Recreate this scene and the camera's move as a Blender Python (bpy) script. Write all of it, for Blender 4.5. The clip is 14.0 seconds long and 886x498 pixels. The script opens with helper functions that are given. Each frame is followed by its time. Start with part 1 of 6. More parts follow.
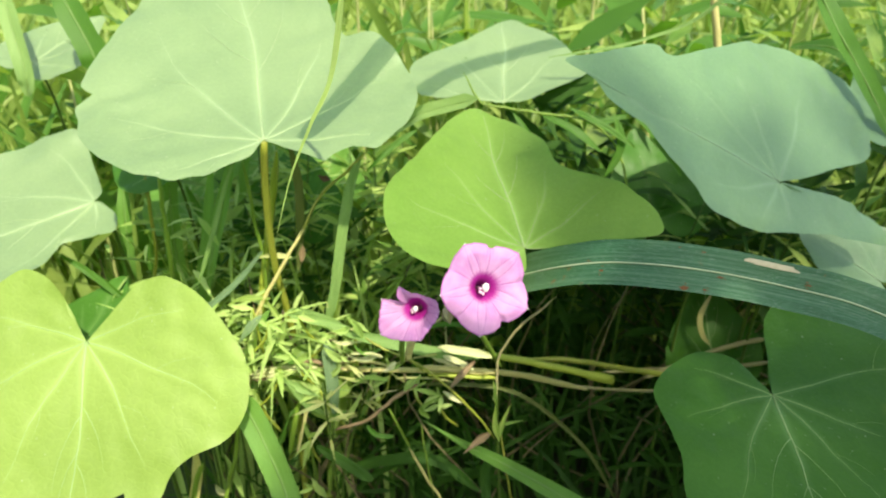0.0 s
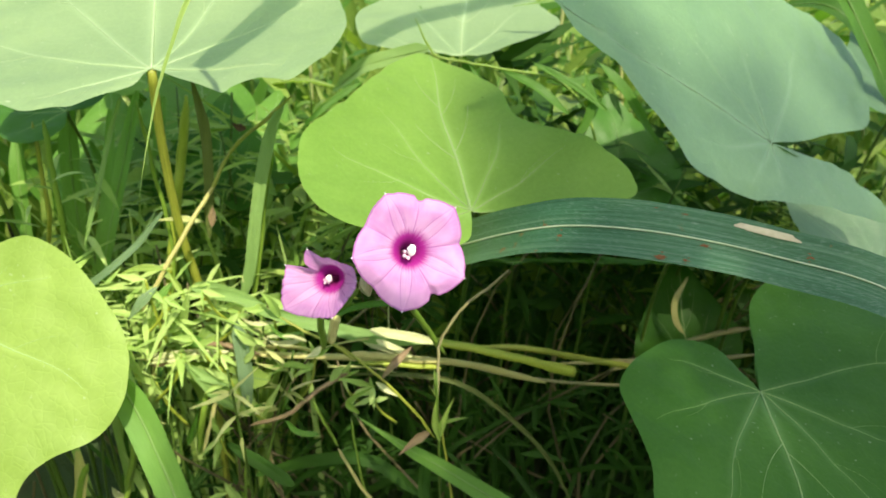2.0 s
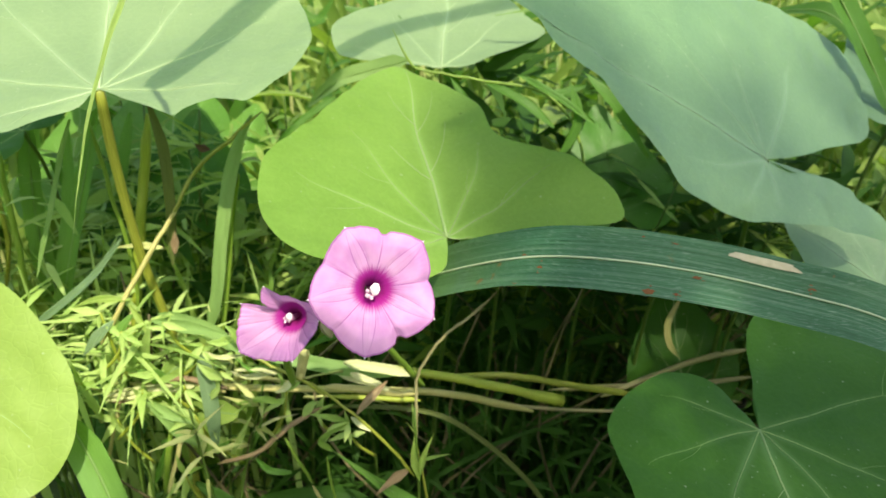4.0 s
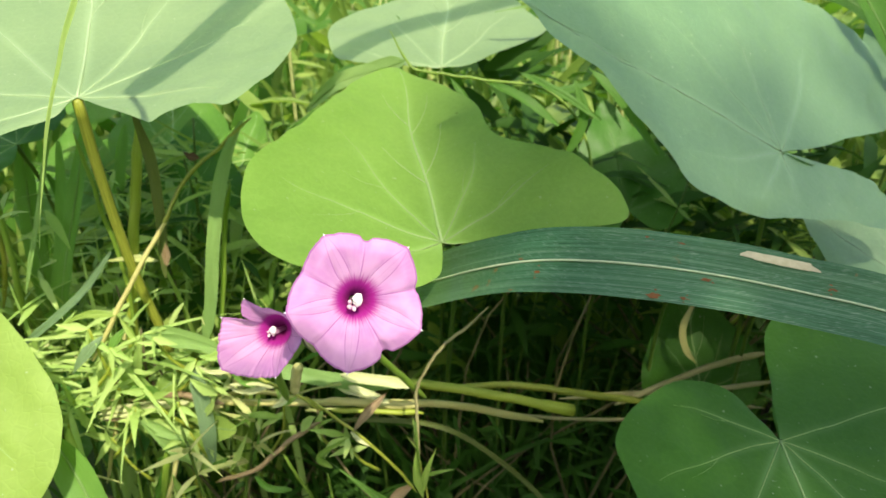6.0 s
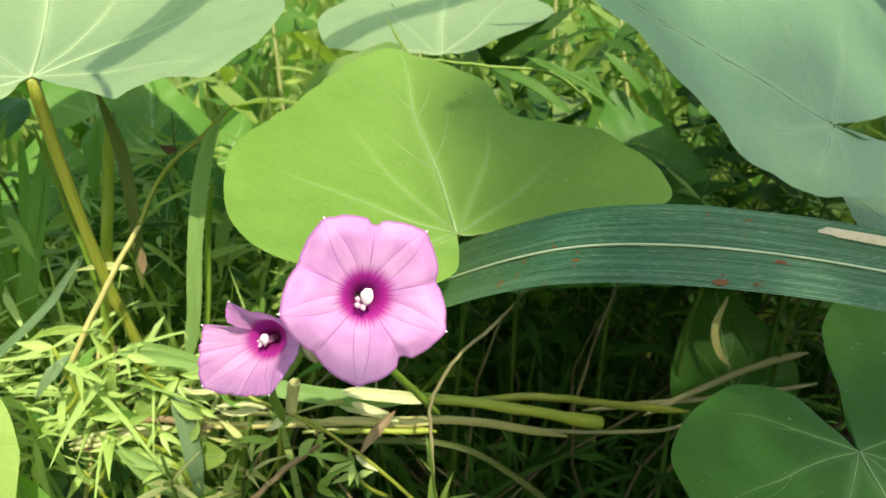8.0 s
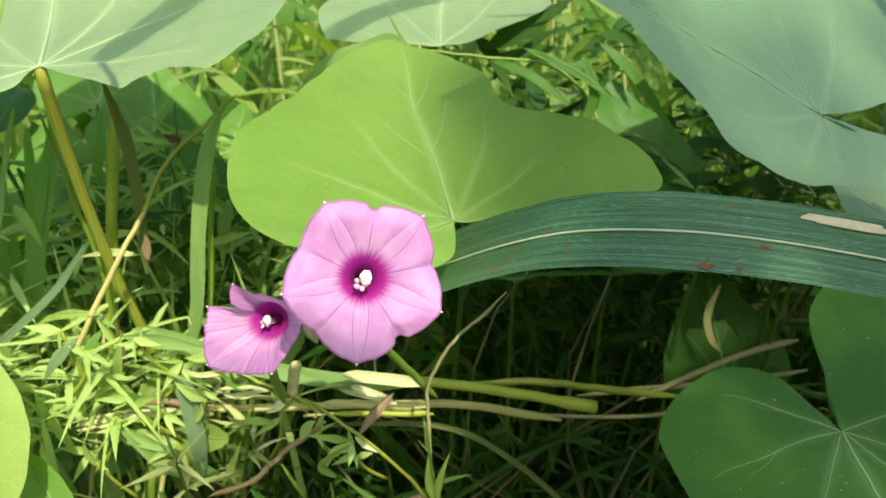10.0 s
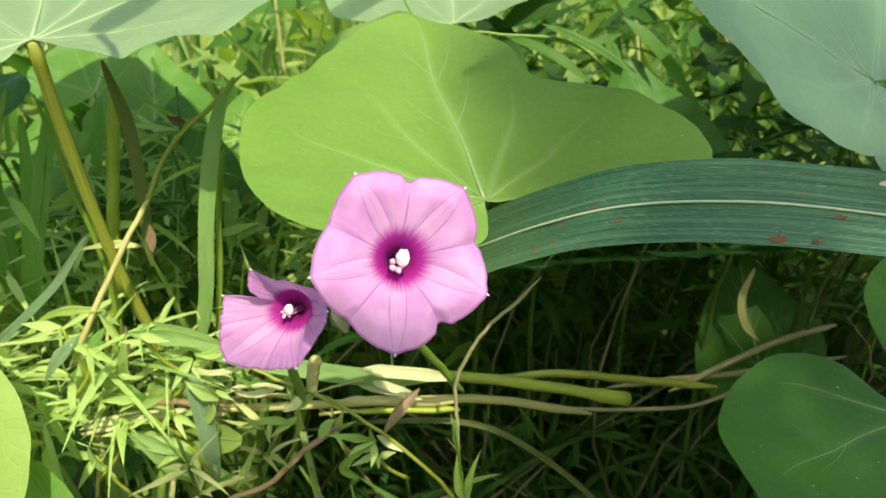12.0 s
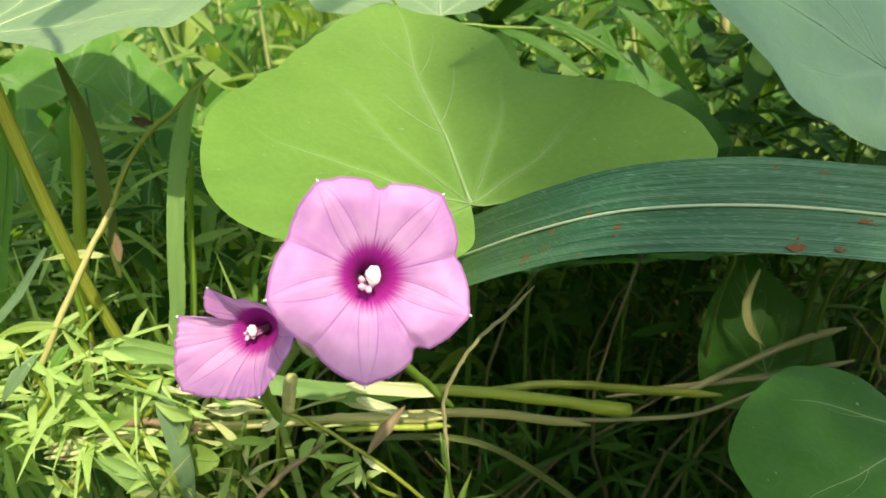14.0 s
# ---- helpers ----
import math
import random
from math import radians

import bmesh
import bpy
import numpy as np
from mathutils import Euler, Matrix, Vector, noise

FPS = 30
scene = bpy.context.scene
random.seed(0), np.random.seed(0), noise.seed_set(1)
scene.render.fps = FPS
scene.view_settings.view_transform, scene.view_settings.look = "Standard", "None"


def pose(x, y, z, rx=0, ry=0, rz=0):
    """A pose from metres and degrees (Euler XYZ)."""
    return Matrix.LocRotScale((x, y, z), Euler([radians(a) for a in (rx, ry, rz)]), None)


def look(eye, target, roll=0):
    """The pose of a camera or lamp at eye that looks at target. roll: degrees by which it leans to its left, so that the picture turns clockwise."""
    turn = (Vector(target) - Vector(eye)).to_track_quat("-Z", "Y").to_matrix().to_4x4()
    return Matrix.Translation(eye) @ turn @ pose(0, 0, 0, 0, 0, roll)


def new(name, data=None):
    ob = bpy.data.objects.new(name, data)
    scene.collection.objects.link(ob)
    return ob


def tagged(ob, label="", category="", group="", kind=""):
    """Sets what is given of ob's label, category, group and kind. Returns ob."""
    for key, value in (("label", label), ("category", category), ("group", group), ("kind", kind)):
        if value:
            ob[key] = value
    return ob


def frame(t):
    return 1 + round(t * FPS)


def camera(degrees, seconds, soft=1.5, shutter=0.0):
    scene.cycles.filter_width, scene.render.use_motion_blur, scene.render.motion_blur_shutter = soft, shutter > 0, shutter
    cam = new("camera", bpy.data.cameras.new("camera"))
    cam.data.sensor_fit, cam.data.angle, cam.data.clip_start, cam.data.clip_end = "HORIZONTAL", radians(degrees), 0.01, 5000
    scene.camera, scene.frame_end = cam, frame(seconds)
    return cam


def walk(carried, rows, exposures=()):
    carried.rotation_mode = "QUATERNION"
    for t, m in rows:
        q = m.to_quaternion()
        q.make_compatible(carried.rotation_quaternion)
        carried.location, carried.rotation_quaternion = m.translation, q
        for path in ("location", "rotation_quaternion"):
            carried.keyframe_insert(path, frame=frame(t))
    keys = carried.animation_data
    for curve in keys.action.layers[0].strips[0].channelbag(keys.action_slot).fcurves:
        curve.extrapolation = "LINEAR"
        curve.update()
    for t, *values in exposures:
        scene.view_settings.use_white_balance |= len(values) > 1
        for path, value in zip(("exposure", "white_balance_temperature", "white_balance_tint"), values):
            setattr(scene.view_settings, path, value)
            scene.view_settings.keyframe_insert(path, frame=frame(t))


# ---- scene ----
cam = camera(68.4, 14.0)
METRES, EYE, TILT, LEAN, TURN = 0.16, 0.30, -25.0, 0.0, 0.0
EXPOSURE = 0.78
ROWS = [
    (0.0, 0.0, 0.0, 0.0, -0.0, 0.0, 0.0),
    (0.5, 0.0399, 0.0411, -0.0267, -0.69, 0.0, -0.84),
    (1.0, 0.0369, 0.0923, -0.0488, -1.2, -0.43, -1.21),
    (1.5, 0.0858, 0.173, -0.0634, -1.93, -0.62, -1.22),
    (2.0, 0.0806, 0.2387, -0.0548, -2.26, -0.58, -1.29),
    (2.5, 0.0787, 0.2698, -0.0157, -2.73, -0.37, -1.18),
    (3.0, 0.103, 0.2863, -0.0153, -3.03, -0.18, -1.16),
    (5.5, 0.1358, 0.3542, -0.0043, -1.19, -0.15, 0.56),
    (6.0, 0.1596, 0.3687, -0.013, -0.94, 0.29, 0.72),
    (6.5, 0.1663, 0.4166, -0.0534, -1.0, 0.21, 0.65),
    (7.0, 0.1805, 0.4379, -0.0935, -1.68, 0.9, 0.92),
    (7.5, 0.1489, 0.4913, -0.0542, -2.14, 1.62, 2.54),
    (8.0, 0.1274, 0.503, -0.0415, -1.69, 1.56, 2.33),
    (8.5, 0.1331, 0.4718, -0.0454, -1.65, 1.39, 2.07),
    (11.0, 0.1213, 0.495, -0.0691, -1.81, 0.63, 2.72),
    (11.5, 0.0959, 0.5295, -0.0767, -1.82, 0.57, 3.15),
    (12.0, 0.0911, 0.5485, -0.0655, -1.73, 0.52, 3.26),
    (12.5, 0.0709, 0.5496, -0.063, -1.79, 0.4, 3.07),
    (13.0, 0.1004, 0.5902, -0.0768, -2.01, 0.3, 3.28),
    (13.5, 0.1029, 0.6001, -0.0672, -1.77, 0.38, 3.79),
    (14.0, 0.1111, 0.6155, -0.0518, -1.93, 0.24, 3.97),
]
walk(cam, [(t, pose(0, 0, EYE, TILT, LEAN, TURN) @ pose(METRES * x, METRES * y, METRES * z, 90 + pitch, roll, yaw)) for t, x, y, z, yaw, pitch, roll in ROWS], [(0.0, EXPOSURE, 7350, 0), (3.0, EXPOSURE - 0.05, 7350, 0), (8.0, EXPOSURE - 0.14, 7350, 0), (14.0, EXPOSURE - 0.2, 7350, 0)])

# ---- light ----
SUN = Vector((0.22, -0.58, 0.78)).normalized()
world = bpy.data.worlds.new("sky")
scene.world = world
world.use_nodes = True
wn = world.node_tree.nodes
sky = wn.new("ShaderNodeTexSky")
sky.sky_type, sky.sun_disc = "NISHITA", False
sky.dust_density, sky.ozone_density = 2.2, 1.0
sky.sun_elevation, sky.sun_rotation = math.asin(SUN.z), math.atan2(SUN.x, SUN.y)
world.node_tree.links.new(sky.outputs[0], wn["Background"].inputs[0])
wn["Background"].inputs[1].default_value = 0.2
sun = new("sun", bpy.data.lights.new("sun", "SUN"))
sun.data.energy, sun.data.angle, sun.data.color = 4.2, radians(0.6), (1.0, 0.95, 0.84)
sun.matrix_world = look(SUN * 5, (0, 0, 0))
cam.data.dof.use_dof = True
cam.data.dof.focus_distance, cam.data.dof.aperture_fstop = 0.108, 42.0


# ---- materials ----
def nodes_of(name):
    m = bpy.data.materials.new(name)
    m.use_nodes = True
    nt = m.node_tree
    nt.nodes.clear()
    return m, nt.nodes, nt.links


def node(ns, kind, **inputs):
    n = ns.new(kind)
    for key, value in inputs.items():
        n.inputs[key.replace("_", " ")].default_value = value
    return n


def mix(ns, ls, fac, a, b, blend="MIX"):
    n = ns.new("ShaderNodeMix")
    n.data_type, n.blend_type = "RGBA", blend
    for i, value in ((0, fac), (6, a), (7, b)):
        if hasattr(value, "links"):
            ls.new(value, n.inputs[i])
        else:
            n.inputs[i].default_value = value if i == 0 else (*value, 1)[:4]
    return n.outputs[2]


def ramp(ns, ls, value, lo, hi):
    n = ns.new("ShaderNodeMapRange")
    n.interpolation_type = "SMOOTHSTEP"
    n.inputs[1].default_value, n.inputs[2].default_value = lo, hi
    ls.new(value, n.inputs[0])
    return n.outputs[0]


def math_node(ns, ls, op, a, b=0.0):
    n = ns.new("ShaderNodeMath")
    n.operation = op
    for i, value in ((0, a), (1, b)):
        if hasattr(value, "links"):
            ls.new(value, n.inputs[i])
        else:
            n.inputs[i].default_value = value
    return n.outputs[0]


def green(name, dark, light, through_colour, thin=0.35, rough=0.42, gloss=0.5, grain=140.0, cells=0.0, stretch=None, islands=False, spots=None, clear=0.0):
    """Living or dry plant tissue: a glossy skin over a surface that lets part of the light through."""
    m, ns, ls = nodes_of(name)
    co = ns.new("ShaderNodeTexCoord").outputs["Object"]
    if stretch:
        mp = ns.new("ShaderNodeMapping")
        mp.inputs["Scale"].default_value = stretch
        ls.new(ns.new("ShaderNodeUVMap").outputs[0], mp.inputs[0])
        fine_co = mp.outputs[0]
    else:
        fine_co = co
    big = node(ns, "ShaderNodeTexNoise", Scale=grain * 0.22, Detail=3.0)
    fine = node(ns, "ShaderNodeTexNoise", Scale=grain * (0.03 if stretch else 6.0), Detail=4.0, Roughness=0.6)
    ls.new(co, big.inputs["Vector"])
    ls.new(fine_co, fine.inputs["Vector"])
    blotch = ramp(ns, ls, big.outputs[0], 0.3, 0.7)
    speck = ramp(ns, ls, fine.outputs[0], 0.38 if stretch else 0.3, 0.62 if stretch else 0.72)
    both = math_node(ns, ls, "ADD", math_node(ns, ls, "MULTIPLY", blotch, 0.35 if stretch else 0.72), math_node(ns, ls, "MULTIPLY", speck, 0.65 if stretch else 0.28))
    if islands:
        per = math_node(ns, ls, "FRACT", math_node(ns, ls, "ADD", ns.new("ShaderNodeNewGeometry").outputs["Random Per Island"], ns.new("ShaderNodeObjectInfo").outputs["Random"]))
        both = math_node(ns, ls, "ADD", math_node(ns, ls, "MULTIPLY", both, 0.45), math_node(ns, ls, "MULTIPLY", per, 0.55))
    colour = mix(ns, ls, both, dark, light)
    tint = mix(ns, ls, both, tuple(c * 0.75 for c in through_colour), through_colour)
    relief = fine.outputs[0]
    if cells:
        v = ns.new("ShaderNodeTexVoronoi")
        v.feature = "DISTANCE_TO_EDGE"
        v.inputs["Scale"].default_value = cells
        warp = mix(ns, ls, 0.012, co, big.outputs["Color"])
        ls.new(warp, v.inputs["Vector"])
        net = ramp(ns, ls, v.outputs[0], 0.0, 0.11)
        colour = mix(ns, ls, math_node(ns, ls, "MULTIPLY", math_node(ns, ls, "SUBTRACT", 1.0, net), 0.07), colour, tuple(min(1, c * 1.6) for c in light))
        relief = math_node(ns, ls, "ADD", math_node(ns, ls, "MULTIPLY", fine.outputs[0], 0.35), net)
        scratch = node(ns, "ShaderNodeTexNoise", Scale=900.0, Detail=1.0)
        ls.new(co, scratch.inputs["Vector"])
        colour = mix(ns, ls, math_node(ns, ls, "MULTIPLY", ramp(ns, ls, scratch.outputs[0], 0.74, 0.8), 0.5), colour, (0.55, 0.6, 0.42))
    if cells:
        dots = node(ns, "ShaderNodeTexVoronoi", Scale=62.0)
        ls.new(co, dots.inputs["Vector"])
        bitten = math_node(ns, ls, "SUBTRACT", 1.0, ramp(ns, ls, dots.outputs["Distance"], 0.018, 0.04))
        some = ramp(ns, ls, big.outputs[0], 0.5, 0.56)
        colour = mix(ns, ls, math_node(ns, ls, "MULTIPLY", math_node(ns, ls, "MULTIPLY", bitten, some), 0.8), colour, (0.05, 0.06, 0.02))
        flush = ns.new("ShaderNodeAttribute")
        flush.attribute_name = "vein"
        worn = math_node(ns, ls, "MULTIPLY", flush.outputs["Fac"], math_node(ns, ls, "ADD", 0.25, math_node(ns, ls, "MULTIPLY", blotch, 0.4)))
        colour = mix(ns, ls, worn, colour, tuple(min(0.62, c * 1.35 + 0.07) for c in light))
        tint = mix(ns, ls, worn, tint, tuple(min(1, c * 1.2 + 0.1) for c in through_colour))
    if spots:
        sp = node(ns, "ShaderNodeTexNoise", Scale=spots[0], Detail=2.0)
        ls.new(co, sp.inputs["Vector"])
        colour = mix(ns, ls, math_node(ns, ls, "MULTIPLY", ramp(ns, ls, sp.outputs[0], spots[1], spots[1] + 0.06), 0.8), colour, spots[2])
    bump = node(ns, "ShaderNodeBump", Strength=0.1 if cells else 0.22, Distance=0.0006)
    ls.new(relief, bump.inputs["Height"])
    skin = node(ns, "ShaderNodeBsdfPrincipled", Roughness=rough)
    skin.inputs["Specular IOR Level"].default_value = gloss
    ls.new(colour, skin.inputs["Base Color"])
    ls.new(bump.outputs[0], skin.inputs["Normal"])
    back = ns.new("ShaderNodeBsdfTranslucent")
    ls.new(tint, back.inputs[0])
    ls.new(bump.outputs[0], back.inputs[1])
    shade = ns.new("ShaderNodeMixShader")
    shade.inputs[0].default_value = thin
    out = ns.new("ShaderNodeOutputMaterial")
    ls.new(skin.outputs[0], shade.inputs[1])
    ls.new(back.outputs[0], shade.inputs[2])
    if clear:
        sheer = node(ns, "ShaderNodeBsdfTransparent", Color=(0.62, 0.9, 0.5, 1))
        thinned = ns.new("ShaderNodeMixShader")
        thinned.inputs[0].default_value = clear
        ls.new(shade.outputs[0], thinned.inputs[1])
        ls.new(sheer.outputs[0], thinned.inputs[2])
        shade = thinned
    ls.new(shade.outputs[0], out.inputs[0])
    return m


MAT = {
    "leaf_mature": green("mature_leaf", (0.18, 0.27, 0.125), (0.235, 0.33, 0.155), (0.30, 0.5, 0.09), 0.28, 0.46, 0.9, 120, 330),
    "leaf_young": green("young_leaf", (0.172, 0.305, 0.055), (0.235, 0.385, 0.085), (0.27, 0.63, 0.045), 0.45, 0.5, 0.22, 120, 340),
    "leaf_bright": green("bright_young_leaf", (0.215, 0.32, 0.062), (0.288, 0.40, 0.095), (0.42, 0.62, 0.05), 0.36, 0.48, 0.4, 120, 340),
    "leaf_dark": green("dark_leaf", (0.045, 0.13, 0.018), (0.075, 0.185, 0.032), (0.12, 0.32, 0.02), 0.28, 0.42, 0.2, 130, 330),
    "leaf_mid": green("mid_green_leaf", (0.085, 0.2, 0.032), (0.14, 0.28, 0.055), (0.3, 0.6, 0.06), 0.35, 0.45, 0.25, 130, 330),
    "vein_light": green("pale_leaf_vein", (0.32, 0.43, 0.22), (0.42, 0.53, 0.3), (0.36, 0.55, 0.15), 0.25, 0.46, 0.9),
    # vein and leaf of the mature kind, with partial shade put into the colour
    "vein_half_shade": green("half_shaded_vein", (0.24, 0.34, 0.2), (0.3, 0.4, 0.26), (0.2, 0.36, 0.1), 0.2, 0.44, 0.9),
    "leaf_half_shade": green("half_shaded_leaf", (0.14, 0.25, 0.122), (0.182, 0.305, 0.15), (0.26, 0.48, 0.14), 0.3, 0.44, 0.9, 120, 330),
    # the same vine leaf, darkened: shade from the blades put into the colour
    "leaf_shade": green("shade_toned_leaf", (0.038, 0.118, 0.014), (0.066, 0.168, 0.025), (0.11, 0.3, 0.022), 0.28, 0.40, 0.2, 130, 330, None, False, (42, 0.68, (0.11, 0.2, 0.03))),
    "blade_fresh": green("fresh_grass_blade", (0.10, 0.225, 0.04), (0.18, 0.33, 0.075), (0.26, 0.5, 0.06), 0.35, 0.45, 0.25, 120, 0, (1, 45, 1)),
    "weed_pale": green("pale_weed_leaf", (0.22, 0.38, 0.07), (0.50, 0.61, 0.23), (0.48, 0.66, 0.14), 0.35, 0.45, 0.25, 150, 0, None, True),
    "cream": green("cream_sheath", (0.42, 0.45, 0.2), (0.68, 0.66, 0.4), (0.5, 0.5, 0.2), 0.25, 0.45, 0.4, 120, 0, (1, 14, 1)),
    "dry_tan": green("tan_tendril", (0.28, 0.25, 0.12), (0.46, 0.4, 0.22), (0.4, 0.35, 0.15), 0.15, 0.5, 0.3, 120, 0, (1, 12, 1)),
    "blade_thin": green("thin_grass_blade", (0.12, 0.25, 0.05), (0.2, 0.35, 0.09), (0.5, 0.8, 0.36), 0.7, 0.45, 0.5, 120, 0, (1, 45, 1), clear=0.3),
    "stalk_lime": green("lime_stalk", (0.24, 0.30, 0.03), (0.44, 0.49, 0.08), (0.4, 0.5, 0.06), 0.2, 0.4, 0.5, 120, 0, (1, 14, 1)),
    # green kept near black: deep shade under the vine put into the colour
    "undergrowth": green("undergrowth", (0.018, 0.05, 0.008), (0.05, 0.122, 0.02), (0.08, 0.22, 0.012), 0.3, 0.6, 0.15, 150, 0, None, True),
    "vein_dark": green("dark_leaf_vein", (0.09, 0.2, 0.04), (0.14, 0.27, 0.06), (0.12, 0.3, 0.04), 0.25, 0.5, 0.3),
    "vein": green("leaf_vein", (0.28, 0.42, 0.14), (0.37, 0.52, 0.2), (0.36, 0.55, 0.1), 0.25, 0.46, 0.9),
    "vein_faint": green("faint_leaf_vein", (0.22, 0.36, 0.10), (0.30, 0.44, 0.14), (0.36, 0.55, 0.1), 0.28, 0.46, 0.9),
    "blade_green": green("grass_blade", (0.05, 0.13, 0.02), (0.09, 0.2, 0.03), (0.18, 0.42, 0.03), 0.35, 0.45, 0.25, 120, 0, (1, 45, 1)),
    "blade_pale": green("pale_grass_blade", (0.14, 0.25, 0.07), (0.26, 0.38, 0.13), (0.32, 0.5, 0.1), 0.3, 0.45, 0.25, 120, 0, (1, 45, 1)),
    "blade_grey": green("grey_grass_blade", (0.1, 0.18, 0.09), (0.2, 0.28, 0.15), (0.2, 0.32, 0.08), 0.25, 0.45, 0.5, 120, 0, (1, 45, 1)),
    "blade_olive": green("withering_blade", (0.07, 0.1, 0.025), (0.14, 0.16, 0.05), (0.2, 0.22, 0.04), 0.25, 0.5, 0.25, 120, 0, (1, 45, 1)),
    "midrib": green("blade_midrib", (0.36, 0.46, 0.27), (0.5, 0.58, 0.38), (0.4, 0.5, 0.2), 0.15, 0.4, 0.5),
    "dry_patch": green("dry_patch", (0.34, 0.30, 0.18), (0.66, 0.6, 0.42), (0.4, 0.3, 0.15), 0.15, 0.6, 0.3),
    "rust": green("rust_spot", (0.13, 0.055, 0.02), (0.24, 0.11, 0.04), (0.3, 0.1, 0.02), 0.1, 0.7, 0.2),
    "stalk_green": green("green_stalk", (0.14, 0.25, 0.03), (0.26, 0.36, 0.06), (0.3, 0.5, 0.05), 0.2, 0.4, 0.5, 120, 0, (1, 14, 1)),
    "stalk_olive": green("olive_stalk", (0.13, 0.17, 0.015), (0.40, 0.41, 0.07), (0.3, 0.3, 0.04), 0.15, 0.4, 0.5, 120, 0, (0.6, 9, 1)),
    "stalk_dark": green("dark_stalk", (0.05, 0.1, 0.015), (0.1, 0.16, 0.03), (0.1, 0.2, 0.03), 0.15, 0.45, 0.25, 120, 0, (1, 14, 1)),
    "straw": green("straw", (0.40, 0.36, 0.12), (0.66, 0.60, 0.28), (0.5, 0.45, 0.12), 0.2, 0.45, 0.4, 120, 0, (1, 12, 1)),
    "dry_brown": green("dry_brown_stem", (0.16, 0.1, 0.055), (0.34, 0.25, 0.15), (0.3, 0.2, 0.1), 0.1, 0.6, 0.3, 120, 0, (1, 12, 1)),
    "dry_dark": green("dark_dry_husk", (0.04, 0.025, 0.015), (0.16, 0.09, 0.05), (0.1, 0.05, 0.02), 0.1, 0.6, 0.3, 150),
    "weed": green("weed_leaf", (0.05, 0.14, 0.016), (0.40, 0.50, 0.14), (0.40, 0.62, 0.06), 0.38, 0.45, 0.25, 150, 0, None, True),
    "husk": green("grass_husk", (0.34, 0.38, 0.12), (0.62, 0.62, 0.30), (0.5, 0.55, 0.15), 0.3, 0.45, 0.25, 150, 0, None, True),
    "meadow": green("meadow_grass", (0.03, 0.09, 0.010), (0.34, 0.42, 0.11), (0.40, 0.6, 0.06), 0.4, 0.45, 0.25, 60, 0, None, True),
    "thatch": green("dry_thatch", (0.05, 0.045, 0.02), (0.22, 0.18, 0.09), (0.2, 0.16, 0.05), 0.1, 0.6, 0.3, 90, 0, None, True),
    "anther_pink": green("pink_anther", (0.6, 0.36, 0.5), (0.8, 0.6, 0.72), (0.6, 0.4, 0.5), 0.1, 0.6, 0.3, 900),
    "anther": green("anther", (0.75, 0.68, 0.72), (0.88, 0.84, 0.86), (0.6, 0.5, 0.5), 0.1, 0.6, 0.3, 900),
    "filament": green("filament", (0.6, 0.28, 0.5), (0.75, 0.45, 0.65), (0.6, 0.3, 0.5), 0.2, 0.5, 0.3),
    "sepal": green("sepal", (0.2, 0.22, 0.085), (0.4, 0.39, 0.2), (0.3, 0.32, 0.1), 0.2, 0.5, 0.4),
}


def soil_material():
    m, ns, ls = nodes_of("soil")
    co = ns.new("ShaderNodeTexCoord").outputs["Object"]
    a = node(ns, "ShaderNodeTexNoise", Scale=9.0, Detail=6.0)
    b = node(ns, "ShaderNodeTexNoise", Scale=160.0, Detail=5.0, Roughness=0.7)
    ls.new(co, a.inputs["Vector"])
    ls.new(co, b.inputs["Vector"])
    c = mix(ns, ls, ramp(ns, ls, b.outputs[0], 0.35, 0.7), (0.018, 0.014, 0.008), (0.075, 0.06, 0.03))
    c = mix(ns, ls, ramp(ns, ls, a.outputs[0], 0.32, 0.52), c, (0.036, 0.068, 0.014))
    bump = node(ns, "ShaderNodeBump", Strength=0.8, Distance=0.008)
    ls.new(b.outputs[0], bump.inputs["Height"])
    p = node(ns, "ShaderNodeBsdfPrincipled", Roughness=0.9)
    out = ns.new("ShaderNodeOutputMaterial")
    ls.new(c, p.inputs["Base Color"])
    ls.new(bump.outputs[0], p.inputs["Normal"])
    ls.new(p.outputs[0], out.inputs[0])
    return m


